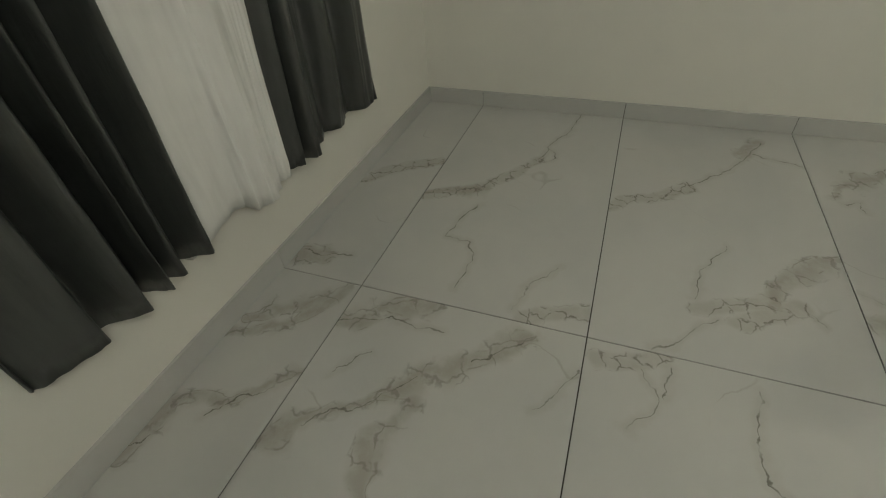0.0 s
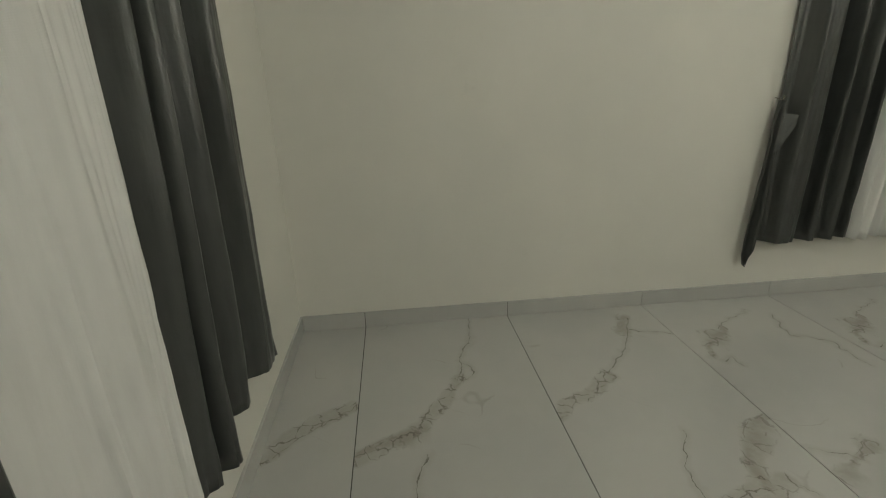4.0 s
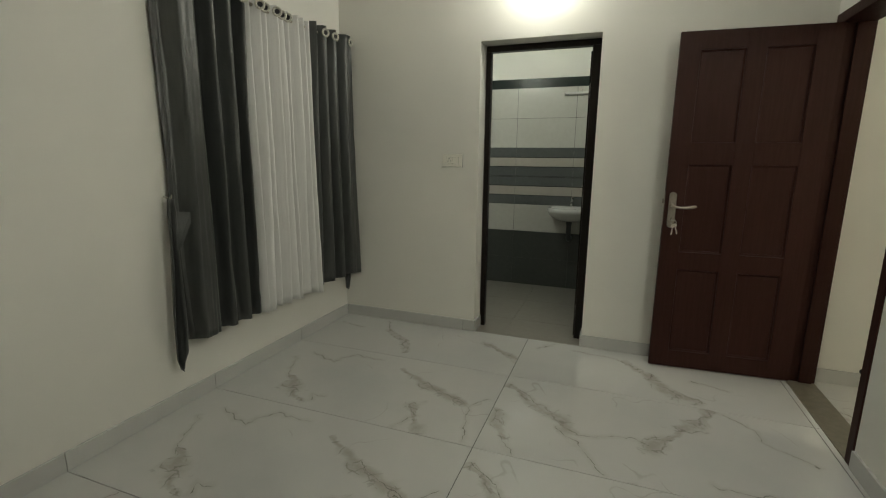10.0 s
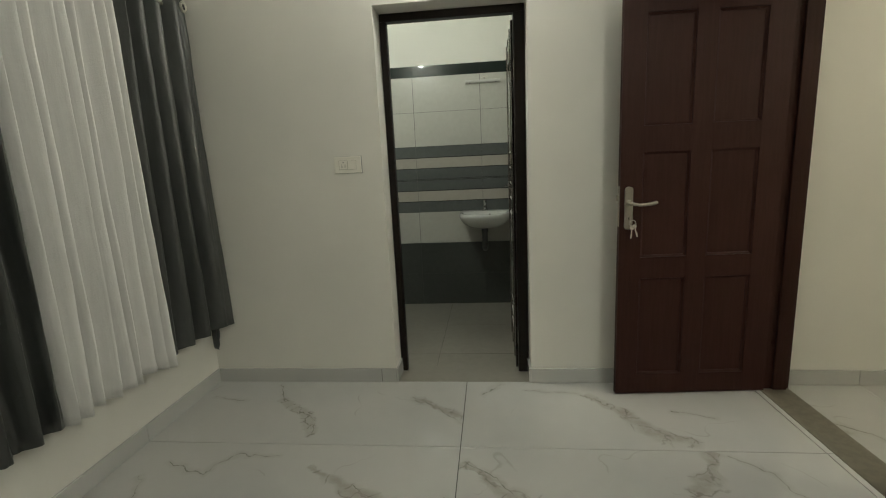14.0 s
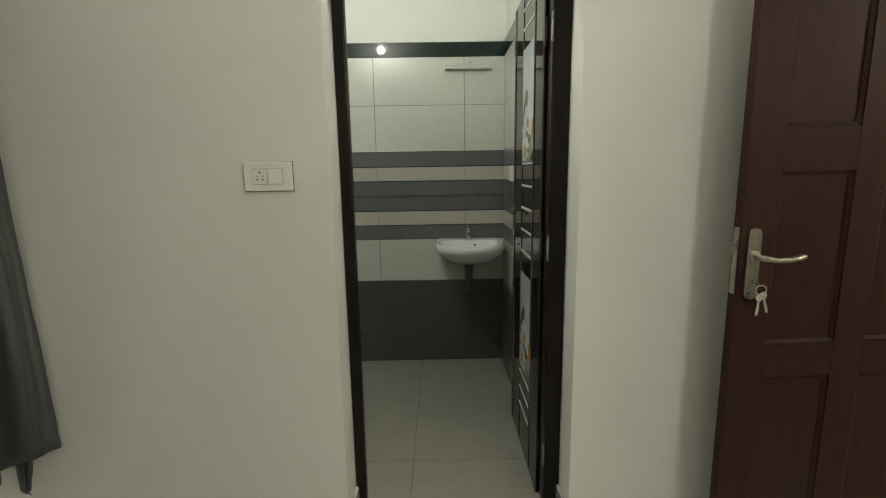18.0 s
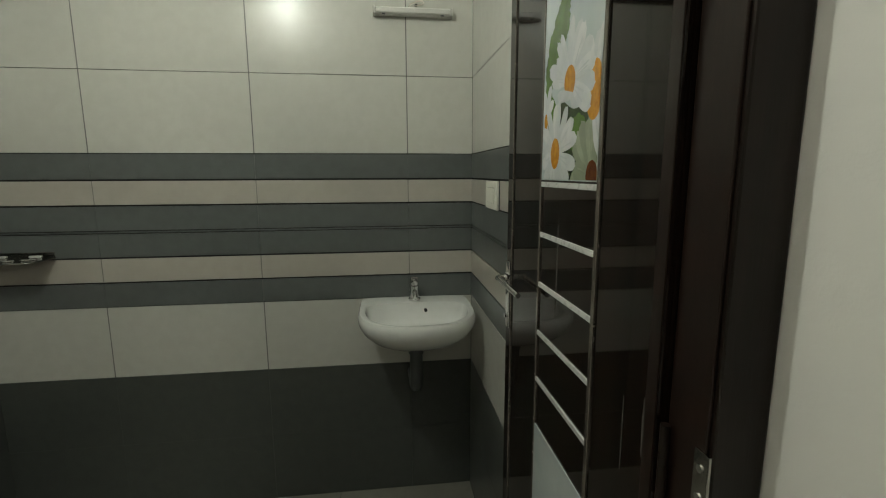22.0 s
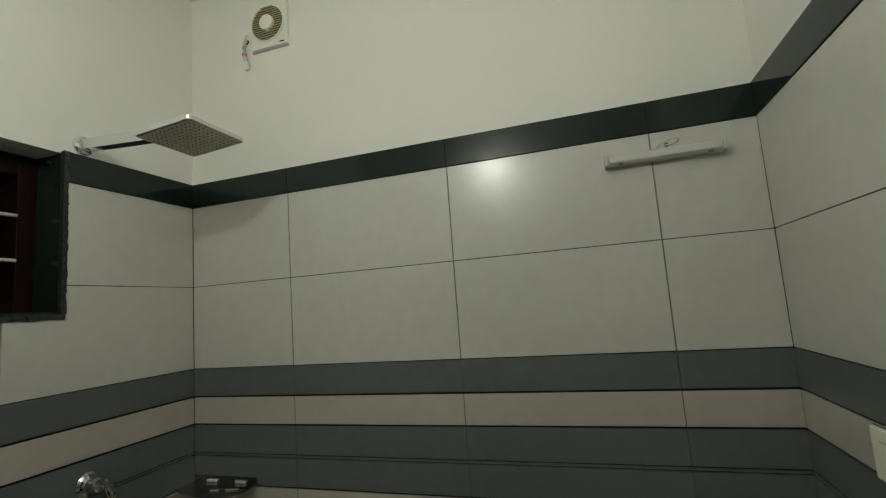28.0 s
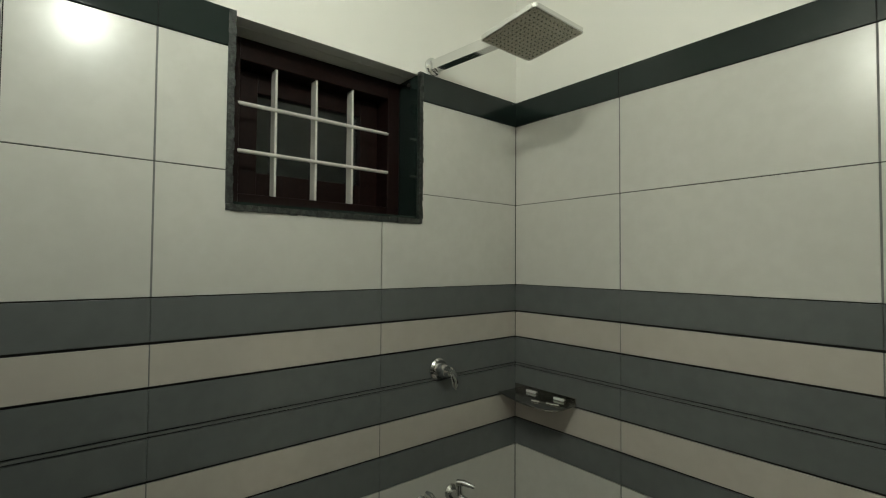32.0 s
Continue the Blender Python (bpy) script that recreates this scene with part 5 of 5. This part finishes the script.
part("hub", rod_between(bmesh.new(), (fx - 0.004, fy - 0.014, fz + 0.01), (fx - 0.004, fy - 0.027, fz + 0.01), 0.031, 0.029, 28), M_IVORY, fan, "round cream hub", True)
part("lower_lip", new_box(fx - 0.080, fx + 0.080, fy - 0.012, fy, fz - 0.0925, fz - 0.0905), M_DULLWHITE, fan)
part("maker_mark", new_box(fx + 0.048, fx + 0.068, fy - 0.0148, fy - 0.0138, fz - 0.078, fz - 0.074), M_BLACK, fan)
wire = thing("fan_wire", (fx - 0.115, fy, 2.70), "loose taped fan wire hanging from the wall", "wire")
part("wall_hole", ring(bmesh.new(), (fx - 0.112, fy - 0.001, 2.735), (0, 1, 0), 0.007, 0.003, 14, 6), M_BLACK, wire)
bm = sweep(bmesh.new(), [(fx - 0.11, fy - 0.002, 2.765), (fx - 0.113, fy - 0.010, 2.74), (fx - 0.118, fy - 0.012, 2.71), (fx - 0.117, fy - 0.010, 2.67), (fx - 0.108, fy - 0.008, 2.64)], [0.0025, 0.0065, 0.0075, 0.0085, 0.009], 8)
part("lead", bm, M_WIRE, wire, smooth=True)
part("tape", rod_between(bmesh.new(), (fx - 0.1175, fy - 0.011, 2.684), (fx - 0.1168, fy - 0.010, 2.674), 0.0092), M_RED, wire, "faded red tape", True)
part("connector", lathe(bmesh.new(), [(0.0, 0), (0.008, 0), (0.011, 0.01), (0.011, 0.025), (0.006, 0.034), (0, 0.034)], Matrix.Translation((fx - 0.106, fy - 0.013, 2.612))), M_WHITEPL, wire, smooth=True)

# shower
sh = thing("rain_shower", (BW, 4.686, 2.23), "chrome square rain shower head on a flat wall arm", "shower")
part("flange", lathe(bmesh.new(), [(0.0, 0), (0.03, 0), (0.03, 0.006), (0.022, 0.012), (0.0, 0.012)], Matrix.Translation((BW - 0.013, 4.686, 2.232)) @ Matrix.Rotation(radians(90), 4, "Y")), M_CHROME, sh, smooth=True)
bm = bmesh.new()
v = [[bm.verts.new((x, 4.686 + sy * 0.016, z + sz * 0.0155)) for sy, sz in ((-1, -1), (1, -1), (1, 1), (-1, 1))] for x, z in ((BW - 0.008, 2.232), (-1.88, 2.208), (-1.83, 2.203))]
for a, b in zip(v, v[1:]):
    for k in range(4):
        bm.faces.new((a[k], a[(k + 1) % 4], b[(k + 1) % 4], b[k]))
bm.faces.new(v[0]), bm.faces.new(v[-1])
part("arm", bm, M_CHROME, sh)
HX0, HX1, HY0, HY1 = -1.902, -1.712, 4.585, 4.787


def tilted(bm):
    """The head droops a little towards the wall."""
    for q in bm.verts:
        q.co.z -= 0.075 * (HX1 - q.co.x)
    return bm


bm = new_box(HX0, HX1, HY0, HY1, 2.184, 2.194)
bmesh.ops.bevel(bm, geom=[e for e in bm.edges if abs(e.verts[0].co.z - e.verts[1].co.z) > 0.005], offset=0.013, segments=4, profile=0.5, affect="EDGES")
hd = part("head_plate", tilted(bm), M_CHROME, sh)
part("spray_face", tilted(new_box(HX0 + 0.006, HX1 - 0.006, HY0 + 0.006, HY1 - 0.006, 2.1815, 2.1842, bevel=0.001)), M_NICKEL, hd, "dull grey spray face")
bm = bmesh.new()
for i in range(12):
    for k in range(12):
        x, y = HX0 + 0.018 + i * 0.014, HY0 + 0.019 + k * 0.0149
        rod_between(bm, (x, y, 2.1800), (x, y, 2.1816), 0.0016, 0.0021, 6)
noz = part("nozzles", tilted(bm), M_BLACK, hd, "rows of dark rubber nozzles")
tagged(noz, kind="stuff")
part("swivel", rod_between(bmesh.new(), (-1.84, 4.686, 2.192), (-1.84, 4.686, 2.200), 0.014), M_CHROME, sh, smooth=True)

# diverter
dv = thing("shower_diverter", (BW, 4.71, 1.228), "round chrome shower diverter with lever on grey tiles", "shower valve")
rx = Matrix.Rotation(radians(90), 4, "Y")
part("escutcheon", lathe(bmesh.new(), [(0.0, 0), (0.036, 0), (0.036, 0.005), (0.03, 0.012), (0.0, 0.012)], Matrix.Translation((BW, 4.71, 1.228)) @ rx), M_CHROME, dv, smooth=True)
part("barrel", lathe(bmesh.new(), [(0.0, 0.0), (0.022, 0), (0.022, 0.03), (0.018, 0.04), (0.0, 0.042)], Matrix.Translation((BW + 0.01, 4.71, 1.228)) @ rx), M_CHROME, dv, smooth=True)
bm = sweep(bmesh.new(), [(BW + 0.046, 4.722, 1.236), (BW + 0.050, 4.733, 1.218), (BW + 0.053, 4.740, 1.196), (BW + 0.054, 4.743, 1.176), (BW + 0.054, 4.743, 1.166)], [0.008, 0.012, 0.014, 0.010, 0.003], 12)
bmesh.ops.scale(bm, verts=bm.verts, vec=(0.5, 1, 1), space=Matrix.Translation((-BW - 0.05, 0, 0)))
part("lever", bm, M_CHROME, dv, smooth=True)


def bib_tap(y, z, label, turned):
    t = thing("wall_tap", (BW, y, z), label, "tap", "chrome wall taps")
    part("escutcheon", lathe(bmesh.new(), [(0.0, 0), (0.026, 0), (0.026, 0.004), (0.018, 0.012), (0.0, 0.012)], Matrix.Translation((BW, y, z)) @ rx), M_CHROME, t, smooth=True)
    part("body", sweep(bmesh.new(), [(BW + 0.005, y, z), (BW + 0.05, y, z), (BW + 0.085, y, z - 0.003), (BW + 0.105, y, z - 0.02), (BW + 0.108, y, z - 0.05)], [0.012, 0.0125, 0.011, 0.0105, 0.010]), M_CHROME, t, smooth=True)
    part("stem", rod_between(bmesh.new(), (BW + 0.045, y, z + 0.005), (BW + 0.045, y, z + 0.042), 0.012, 0.010), M_CHROME, t, smooth=True)
    part("lever", sweep(bmesh.new(), [(BW + 0.04, y - 0.006 * turned, z + 0.045), (BW + 0.06, y + 0.006 * turned, z + 0.047), (BW + 0.09, y + 0.026 * turned, z + 0.038)], [0.011, 0.010, 0.006]), M_CHROME, t, smooth=True)


bib_tap(4.768, 0.812, "chrome wall tap low on the white tiles", 1)
bib_tap(4.638, 0.812, "chrome wall tap low on the white tiles", 0)

# corner soap shelf
shelf = thing("corner_shelf", (BW, BN, 1.100), "polished steel corner soap shelf", "shelf")
bm = bmesh.new()
outl = [(BW, BN), (BW, BN - 0.088), (BW + 0.06, BN - 0.110), (BW + 0.13, BN - 0.126), (BW + 0.20, BN - 0.134), (BW + 0.245, BN - 0.130), (BW + 0.268, BN - 0.112), (BW + 0.276, BN - 0.08), (BW + 0.272, BN)]
top = [bm.verts.new((x, y, 1.103)) for x, y in outl]
low = [bm.verts.new((x, y, 1.100)) for x, y in outl]
bm.faces.new(top), bm.faces.new(list(reversed(low)))
for k in range(len(top)):
    bm.faces.new((top[k], top[(k + 1) % len(top)], low[(k + 1) % len(top)], low[k]))
part("tray", bm, M_DARKSTEEL, shelf)
part("back_lip", new_box(BW + 0.004, BW + 0.272, BN - 0.004, BN - 0.001, 1.100, 1.124, bevel=0.001), M_DARKSTEEL, shelf)
# two white strips stand in for bright reflections along the back lip
for x in (0.062, 0.185):
    part("fixing_tab", new_box(BW + x, BW + x + 0.042, BN - 0.012, BN - 0.004, 1.104, 1.112, bevel=0.002), M_WBEAD, shelf, "pale strip standing in for a reflection on the back lip")
# short raised bars added to give the tray its highlights
part("drain_rib", sweep(bmesh.new(), [(BW + 0.15, BN - 0.085, 1.105), (BW + 0.18, BN - 0.078, 1.105)], 0.004, 8), M_CHROME, shelf, smooth=True)
part("drain_rib", sweep(bmesh.new(), [(BW + 0.20, BN - 0.070, 1.105), (BW + 0.245, BN - 0.058, 1.105)], 0.004, 8), M_CHROME, shelf, smooth=True)
edge = outl[1:]
bm = sweep(bmesh.new(), [(x, y, 1.1025) for x, y in edge], 0.0028, 8)
part("front_edge", bm, M_DARKSTEEL, shelf, "rounded front edge", True)

# bathroom window
win = tagged(thing("window_1", (WX, 4.34, 1.71), "small maroon wooden window with a pale steel grille in a granite surround", "window"), kind="structure")
GX = -2.334
rng = random.Random(11)


def rough_strip(bm, x0, x1, y0, y1, z0, z1, axis):
    """A chipped stone edge: a bar broken into uneven facets."""
    lo, hi = (y0, y1) if axis == "y" else (z0, z1)
    a = lo
    while a < hi - 0.001:
        b = min(hi, a + rng.uniform(0.004, 0.022))
        j = rng.uniform(-0.0022, 0.0022)
        if axis == "y":
            box(bm, x0, x1 + j, a, b, z0 + rng.uniform(-0.0015, 0.0015), z1 + rng.uniform(-0.001, 0.0))
        else:
            box(bm, x0, x1 + j, y0, y1 + rng.uniform(-0.0015, 0.0015), a, b)
        a = b


bm = bmesh.new()
rough_strip(bm, BW - 0.01, BW + 0.004, 4.045, 4.637, 1.702, 1.718, "y")
part("sill_edge", bm, M_GRANITE_RAW, win, "chipped black granite edge")
for y0, y1 in ((4.043, 4.060), (4.624, 4.639)):
    bm = bmesh.new()
    rough_strip(bm, BW - 0.01, BW + 0.004, y0, y1, 1.718, 2.197, "z")
    part("side_edge", bm, M_GRANITE_RAW, win, "chipped black granite edge")
part("sill_slab", new_box(-2.42, BW - 0.01, 4.046, 4.636, 1.711, 1.726), M_GRANITE, win, "polished black granite slab")
part("side_slab", new_box(-2.42, BW - 0.01, 4.046, 4.06, 1.726, 2.19), M_GRANITE, win, "polished black granite slab")
part("side_slab", new_box(-2.42, BW - 0.01, 4.625, 4.636, 1.726, 2.19), M_GRANITE, win, "polished black granite slab")
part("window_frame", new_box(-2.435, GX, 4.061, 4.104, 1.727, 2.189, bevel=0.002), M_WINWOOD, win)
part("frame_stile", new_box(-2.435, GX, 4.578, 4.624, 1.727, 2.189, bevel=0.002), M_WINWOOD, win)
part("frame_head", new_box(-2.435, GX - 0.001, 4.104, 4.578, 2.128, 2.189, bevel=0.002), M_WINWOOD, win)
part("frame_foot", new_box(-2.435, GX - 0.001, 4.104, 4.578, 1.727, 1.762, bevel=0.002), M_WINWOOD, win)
SX0, SX1 = -2.433, -2.40
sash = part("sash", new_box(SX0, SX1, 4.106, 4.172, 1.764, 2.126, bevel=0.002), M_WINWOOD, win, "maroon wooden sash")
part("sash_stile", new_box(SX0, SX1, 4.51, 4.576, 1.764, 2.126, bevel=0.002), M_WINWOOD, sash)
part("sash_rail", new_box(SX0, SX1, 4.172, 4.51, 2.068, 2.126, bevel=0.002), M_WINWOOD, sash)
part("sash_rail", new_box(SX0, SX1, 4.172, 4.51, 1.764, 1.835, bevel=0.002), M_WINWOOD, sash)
part("pane", new_box(-2.42, -2.416, 4.172, 4.51, 1.835, 2.068), M_GLASS, sash, "dark glass reflecting the room")
grille = part("grille", new_box(GX - 0.040, GX - 0.006, 4.2015, 4.2085, 1.758, 2.130, bevel=0.001), M_BAR, win, "pale painted flat steel bars")
for y in (4.327, 4.449):
    part("upright_bar", new_box(GX - 0.040, GX - 0.006, y - 0.0035, y + 0.0035, 1.758, 2.130, bevel=0.001), M_BAR, grille)
for z in (2.009, 1.879):
    part("cross_bar", rod_between(bmesh.new(), (GX - 0.004, 4.10, z), (GX - 0.004, 4.58, z), 0.0055, seg=12), M_BAR, grille, smooth=True)
part("hasp", lathe(bmesh.new(), [(0.0, 0), (0.010, 0), (0.011, 0.003), (0.006, 0.005), (0.0, 0.004)], Matrix.Translation((GX + 0.055, 4.625, 2.165)) @ Matrix.Rotation(radians(90), 4, "X"), 16), M_DARKSTEEL, win, "small round metal fixing", True)
backdrop = structure("backdrop_night", new_box(-3.2, -3.15, 3.2, 5.4, 0.8, 3.2), surface("night_wall", (0.05, 0.055, 0.05), (0.035, 0.04, 0.037), 0.7, 3), "dark outside wall seen through the glass", "backdrop")

ROOM = Vector((0, 0, 0))

# ---------------------------------------------------------------- skirting
skirt = structure("baseboard", new_box(WX, WX + 0.004, SY, NY, 0.0, 0.07), M_FGROUT, "grey-veined marble tile skirting along the walls", "skirting")
LINES_Y = [-0.467 + 0.803 * k for k in range(5)]


def skirting_run(axis, fixed, out, cuts, z1=0.088):
    lo, hi = sorted((fixed, fixed + out * 0.6))
    part("bedding", new_box(lo, hi, cuts[0] + 0.004, cuts[-1] - 0.004, 0.0, z1 - 0.004) if axis == "y" else new_box(cuts[0] + 0.004, cuts[-1] - 0.004, lo, hi, 0.0, z1 - 0.004), M_FGROUT, skirt)
    for a, b in zip(cuts, cuts[1:]):
        g = 0.0014
        if axis == "y":
            bm = box(bmesh.new(), min(fixed, fixed + out), max(fixed, fixed + out), a + g, b - g, 0.0005, z1, bevel=0.0012)
        else:
            bm = box(bmesh.new(), a + g, b - g, min(fixed, fixed + out), max(fixed, fixed + out), 0.0005, z1, bevel=0.0012)
        c = Vector((fixed, (a + b) / 2, 0)) if axis == "y" else Vector(((a + b) / 2, fixed, 0))
        bmesh.ops.translate(bm, verts=bm.verts, vec=-c)
        ob = new("skirting_tile", mesh_of("skirting_tile", bm, M_SKIRT))
        ob.location = c
        ob.parent = skirt


skirting_run("y", WX, 0.012, [SY + 0.012] + LINES_Y + [NY - 0.012])
skirting_run("x", SY, 0.012, [WX, -0.676, EX])
skirting_run("x", NY, -0.012, [WX, -1.20, OX0 - 0.0])
skirting_run("x", NY, -0.012, [OX1, 0.2, EX])
skirting_run("y", EX, -0.012, [SY + 0.012, 0.338, 1.143, 1.948, DY0])
skirting_run("y", OX0, 0.012, [NY - 0.012, FRAME_Y0])
skirting_run("y", OX1, -0.012, [NY - 0.012, FRAME_Y0])
skirting_run("x", 3.385, -0.012, [HX, 1.50, 2.3, 3.05])

# ---------------------------------------------------------------- floor tiles
tile_meshes = {}


def slab(parent, name, x0, x1, y0, y1, z1, material, gap, thick=0.004, corner=None):
    """One tile; its print is laid from corner, the corner of the whole tile before cutting."""
    cx, cy = corner or ((x0 + x1) / 2, (y0 + y1) / 2)
    b = tuple(round(v, 4) for v in (x0 + gap / 2 - cx, x1 - gap / 2 - cx, y0 + gap / 2 - cy, y1 - gap / 2 - cy))
    key = (b, material.name)
    if key not in tile_meshes:
        tile_meshes[key] = mesh_of(name, box(bmesh.new(), *b, -thick, 0, bevel=0.0006), material)
    ob = new(name, tile_meshes[key])
    ob.location = (cx, cy, z1)
    ob.parent = parent
    return ob


FACES = ((FACE_D, FACE_F), (FACE_A, FACE_G), (FACE_B, FACE_H), (FACE_C, FACE_I), (FACE_C, FACE_I), (FACE_E, FACE_J))
for k, (y0, y1) in enumerate(zip([SY] + LINES_Y, LINES_Y + [NY])):
    for j, (x0, x1, xc) in enumerate(((WX, -0.676, -2.276), (-0.676, 0.924, -0.676), (0.924, EX, 0.924))):
        slab(floor, "tile", x0, x1, y0, y1, 0.0, FACES[k][j % 2], 0.0036, corner=(xc, -1.27 + 0.803 * k))
for y0, y1 in ((0.2, 0.98), (0.98, 1.785), (1.785, 2.59), (2.59, 3.385)):
    for x0, x1 in ((HX, 1.50), (1.50, 3.05)):
        slab(hall_floor, "tile", x0, x1, y0, y1, 0.0, M_MARBLE, 0.0030)
structure("sill_bathroom", new_box(OX0, OX1, NY, FRAME_Y1, -0.1, 0.0, bevel=0.001), M_TFLOOR, "beige-grey stone threshold of the bathroom", "threshold")
for y0, y1 in ((3.616, 3.892), (3.892, 4.485), (4.485, BN)):
    for x0, x1 in ((BW, -2.09), (-2.09, -1.50), (-1.50, -0.91), (-0.91, BE)):
        slab(bath_floor, "tile", x0 + 0.014, x1 + 0.014, y0, y1, -0.03, M_TFLOOR, 0.0025)
# ---------------------------------------------------------------- bathroom wall tiles
ROOM = BATH
ROWS = ((0.0, 0.3, M_TDARK, 0.0005), (0.3, 0.6, M_TDARK, 0.0005), (0.6, 0.895, M_TWHITE, 0.0024), (0.895, 0.993, M_TGREY, 0.0040), (0.993, 1.095, M_TLIGHT, 0.0092), (1.095, 1.190, M_TGREY, 0.0040), (1.190, 1.200, M_TGREY, 0.0038), (1.200, 1.297, M_TGREY, 0.0040), (1.297, 1.397, M_TLIGHT, 0.0092), (1.397, 1.497, M_TGREY, 0.0040), (1.497, 1.80, M_TWHITE, 0.0024), (1.80, 2.105, M_TWHITE, 0.0024), (2.105, 2.197, M_GRANITE, 0.001))
SIDE_GAP = {M_TWHITE.name: 0.0042, M_TLIGHT.name: 0.0028, M_TGREY.name: 0.0009, M_TDARK.name: 0.0005, M_GRANITE.name: 0.0016}
wall_meshes = {}
rng_tile = random.Random(9)


def tiled(parent, m, cuts, hole=None):
    """m maps (along, up, out of the wall) with out = 0 on the tile faces; hole: along and up limits of an opening."""
    for z0, z1, material, gz in ROWS:
        for a0, a1 in zip(cuts, cuts[1:]):
            ga = SIDE_GAP[material.name]
            thick = 0.011 if material is not M_GRANITE else 0.016
            proud = 0.0 if material is not M_GRANITE else 0.004
            bits = [(a0 + ga / 2, a1 - ga / 2, z0 + gz / 2, z1 - gz / 2)]
            if hole:
                h0, h1, k0, k1 = hole
                cut = []
                for p, q, r, s in bits:
                    if q <= h0 or p >= h1 or s <= k0 or r >= k1:
                        cut.append((p, q, r, s))
                        continue
                    if p < h0:
                        cut.append((p, h0, r, s))
                    if q > h1:
                        cut.append((h1, q, r, s))
                    if r < k0:
                        cut.append((max(p, h0), min(q, h1), r, k0))
                    if s > k1:
                        cut.append((max(p, h0), min(q, h1), k1, s))
                bits = cut
            if not bits:
                continue
            ca, cz = (a0 + a1) / 2, (z0 + z1) / 2
            key = (tuple(tuple(round(v - (ca if i < 2 else cz), 4) for i, v in enumerate(b)) for b in bits), material.name)
            if key not in wall_meshes:
                bm = bmesh.new()
                for p, q, r, s in bits:
                    box(bm, p - ca, q - ca, r - cz, s - cz, -thick, proud, bevel=0.0006 if len(bits) == 1 else 0.0)
                wall_meshes[key] = mesh_of("wall_tile", bm, material)
            ob = new("border_tile" if material is M_GRANITE else "wall_tile", wall_meshes[key])
            ob.parent = parent
            ob.matrix_basis = Matrix.Translation(ROOM - parent.location) @ m @ Matrix.Translation((ca, cz, 0))
            if material is M_TWHITE and len(bits) == 1:
                # tiles never sit quite flush
                lean = rng_tile.uniform(-0.0015, 0.0015)
                ob.matrix_basis = ob.matrix_basis @ Matrix.Rotation(-lean, 4, "X") @ Matrix.Rotation(rng_tile.uniform(-0.001, 0.001), 4, "Y")
            if ga > 0.002 and a1 != cuts[-1] and not (hole and hole[0] < a1 < hole[1] and hole[2] < z1):
                bm = box(bmesh.new(), a1 - ga / 2, a1 + ga / 2, z0 + gz / 2, z1 - gz / 2, -0.006, -0.0012)
                jt = new("joint_filler", mesh_of("joint_filler", bm, M_JOINT))
                jt.parent = parent
                jt.matrix_basis = Matrix.Translation(ROOM - parent.location) @ m


def grout_sheet(parent, *b):
    part("grout", new_box(*b), M_GROUT, parent)


grout_sheet(bath_north, BW - 0.014, BE + 0.012, BN + 0.006, BN + 0.0148, 0, 2.196)
grout_sheet(bath_east, BE + 0.006, BE + 0.0148, BS, BN + 0.002, 0, 2.196)
tiled(bath_north, Matrix(((1, 0, 0, 0), (0, 0, -1, BN), (0, 1, 0, 0), (0, 0, 0, 1))), [BW - 0.0006, -1.789, -1.189, -0.587, BE + 0.0018])
tiled(bath_east, Matrix(((0, 0, -1, BE), (-1, 0, 0, 0), (0, 1, 0, 0), (0, 0, 0, 1))), [-BN + 0.0002, -4.27, -3.6325])
MWT = Matrix(((0, 0, 1, BW), (1, 0, 0, 0), (0, 1, 0, 0), (0, 0, 0, 1)))
for b in ((BS, 4.044), (4.638, BN)):
    grout_sheet(bath_west, BW - 0.0125, BW - 0.006, *b, 0, 2.196)
grout_sheet(bath_west, BW - 0.0125, BW - 0.006, 4.044, 4.638, 0, 1.701)
tiled(bath_west, MWT, [BS, 3.895, 4.489, BN], (4.044, 4.638, 1.702, 2.3))
tiled(bath_south, Matrix(((1, 0, 0, 0), (0, 0, 1, BS), (0, 1, 0, 0), (0, 0, 0, 1))), [BW, -1.66, OX0 - 0.0142])
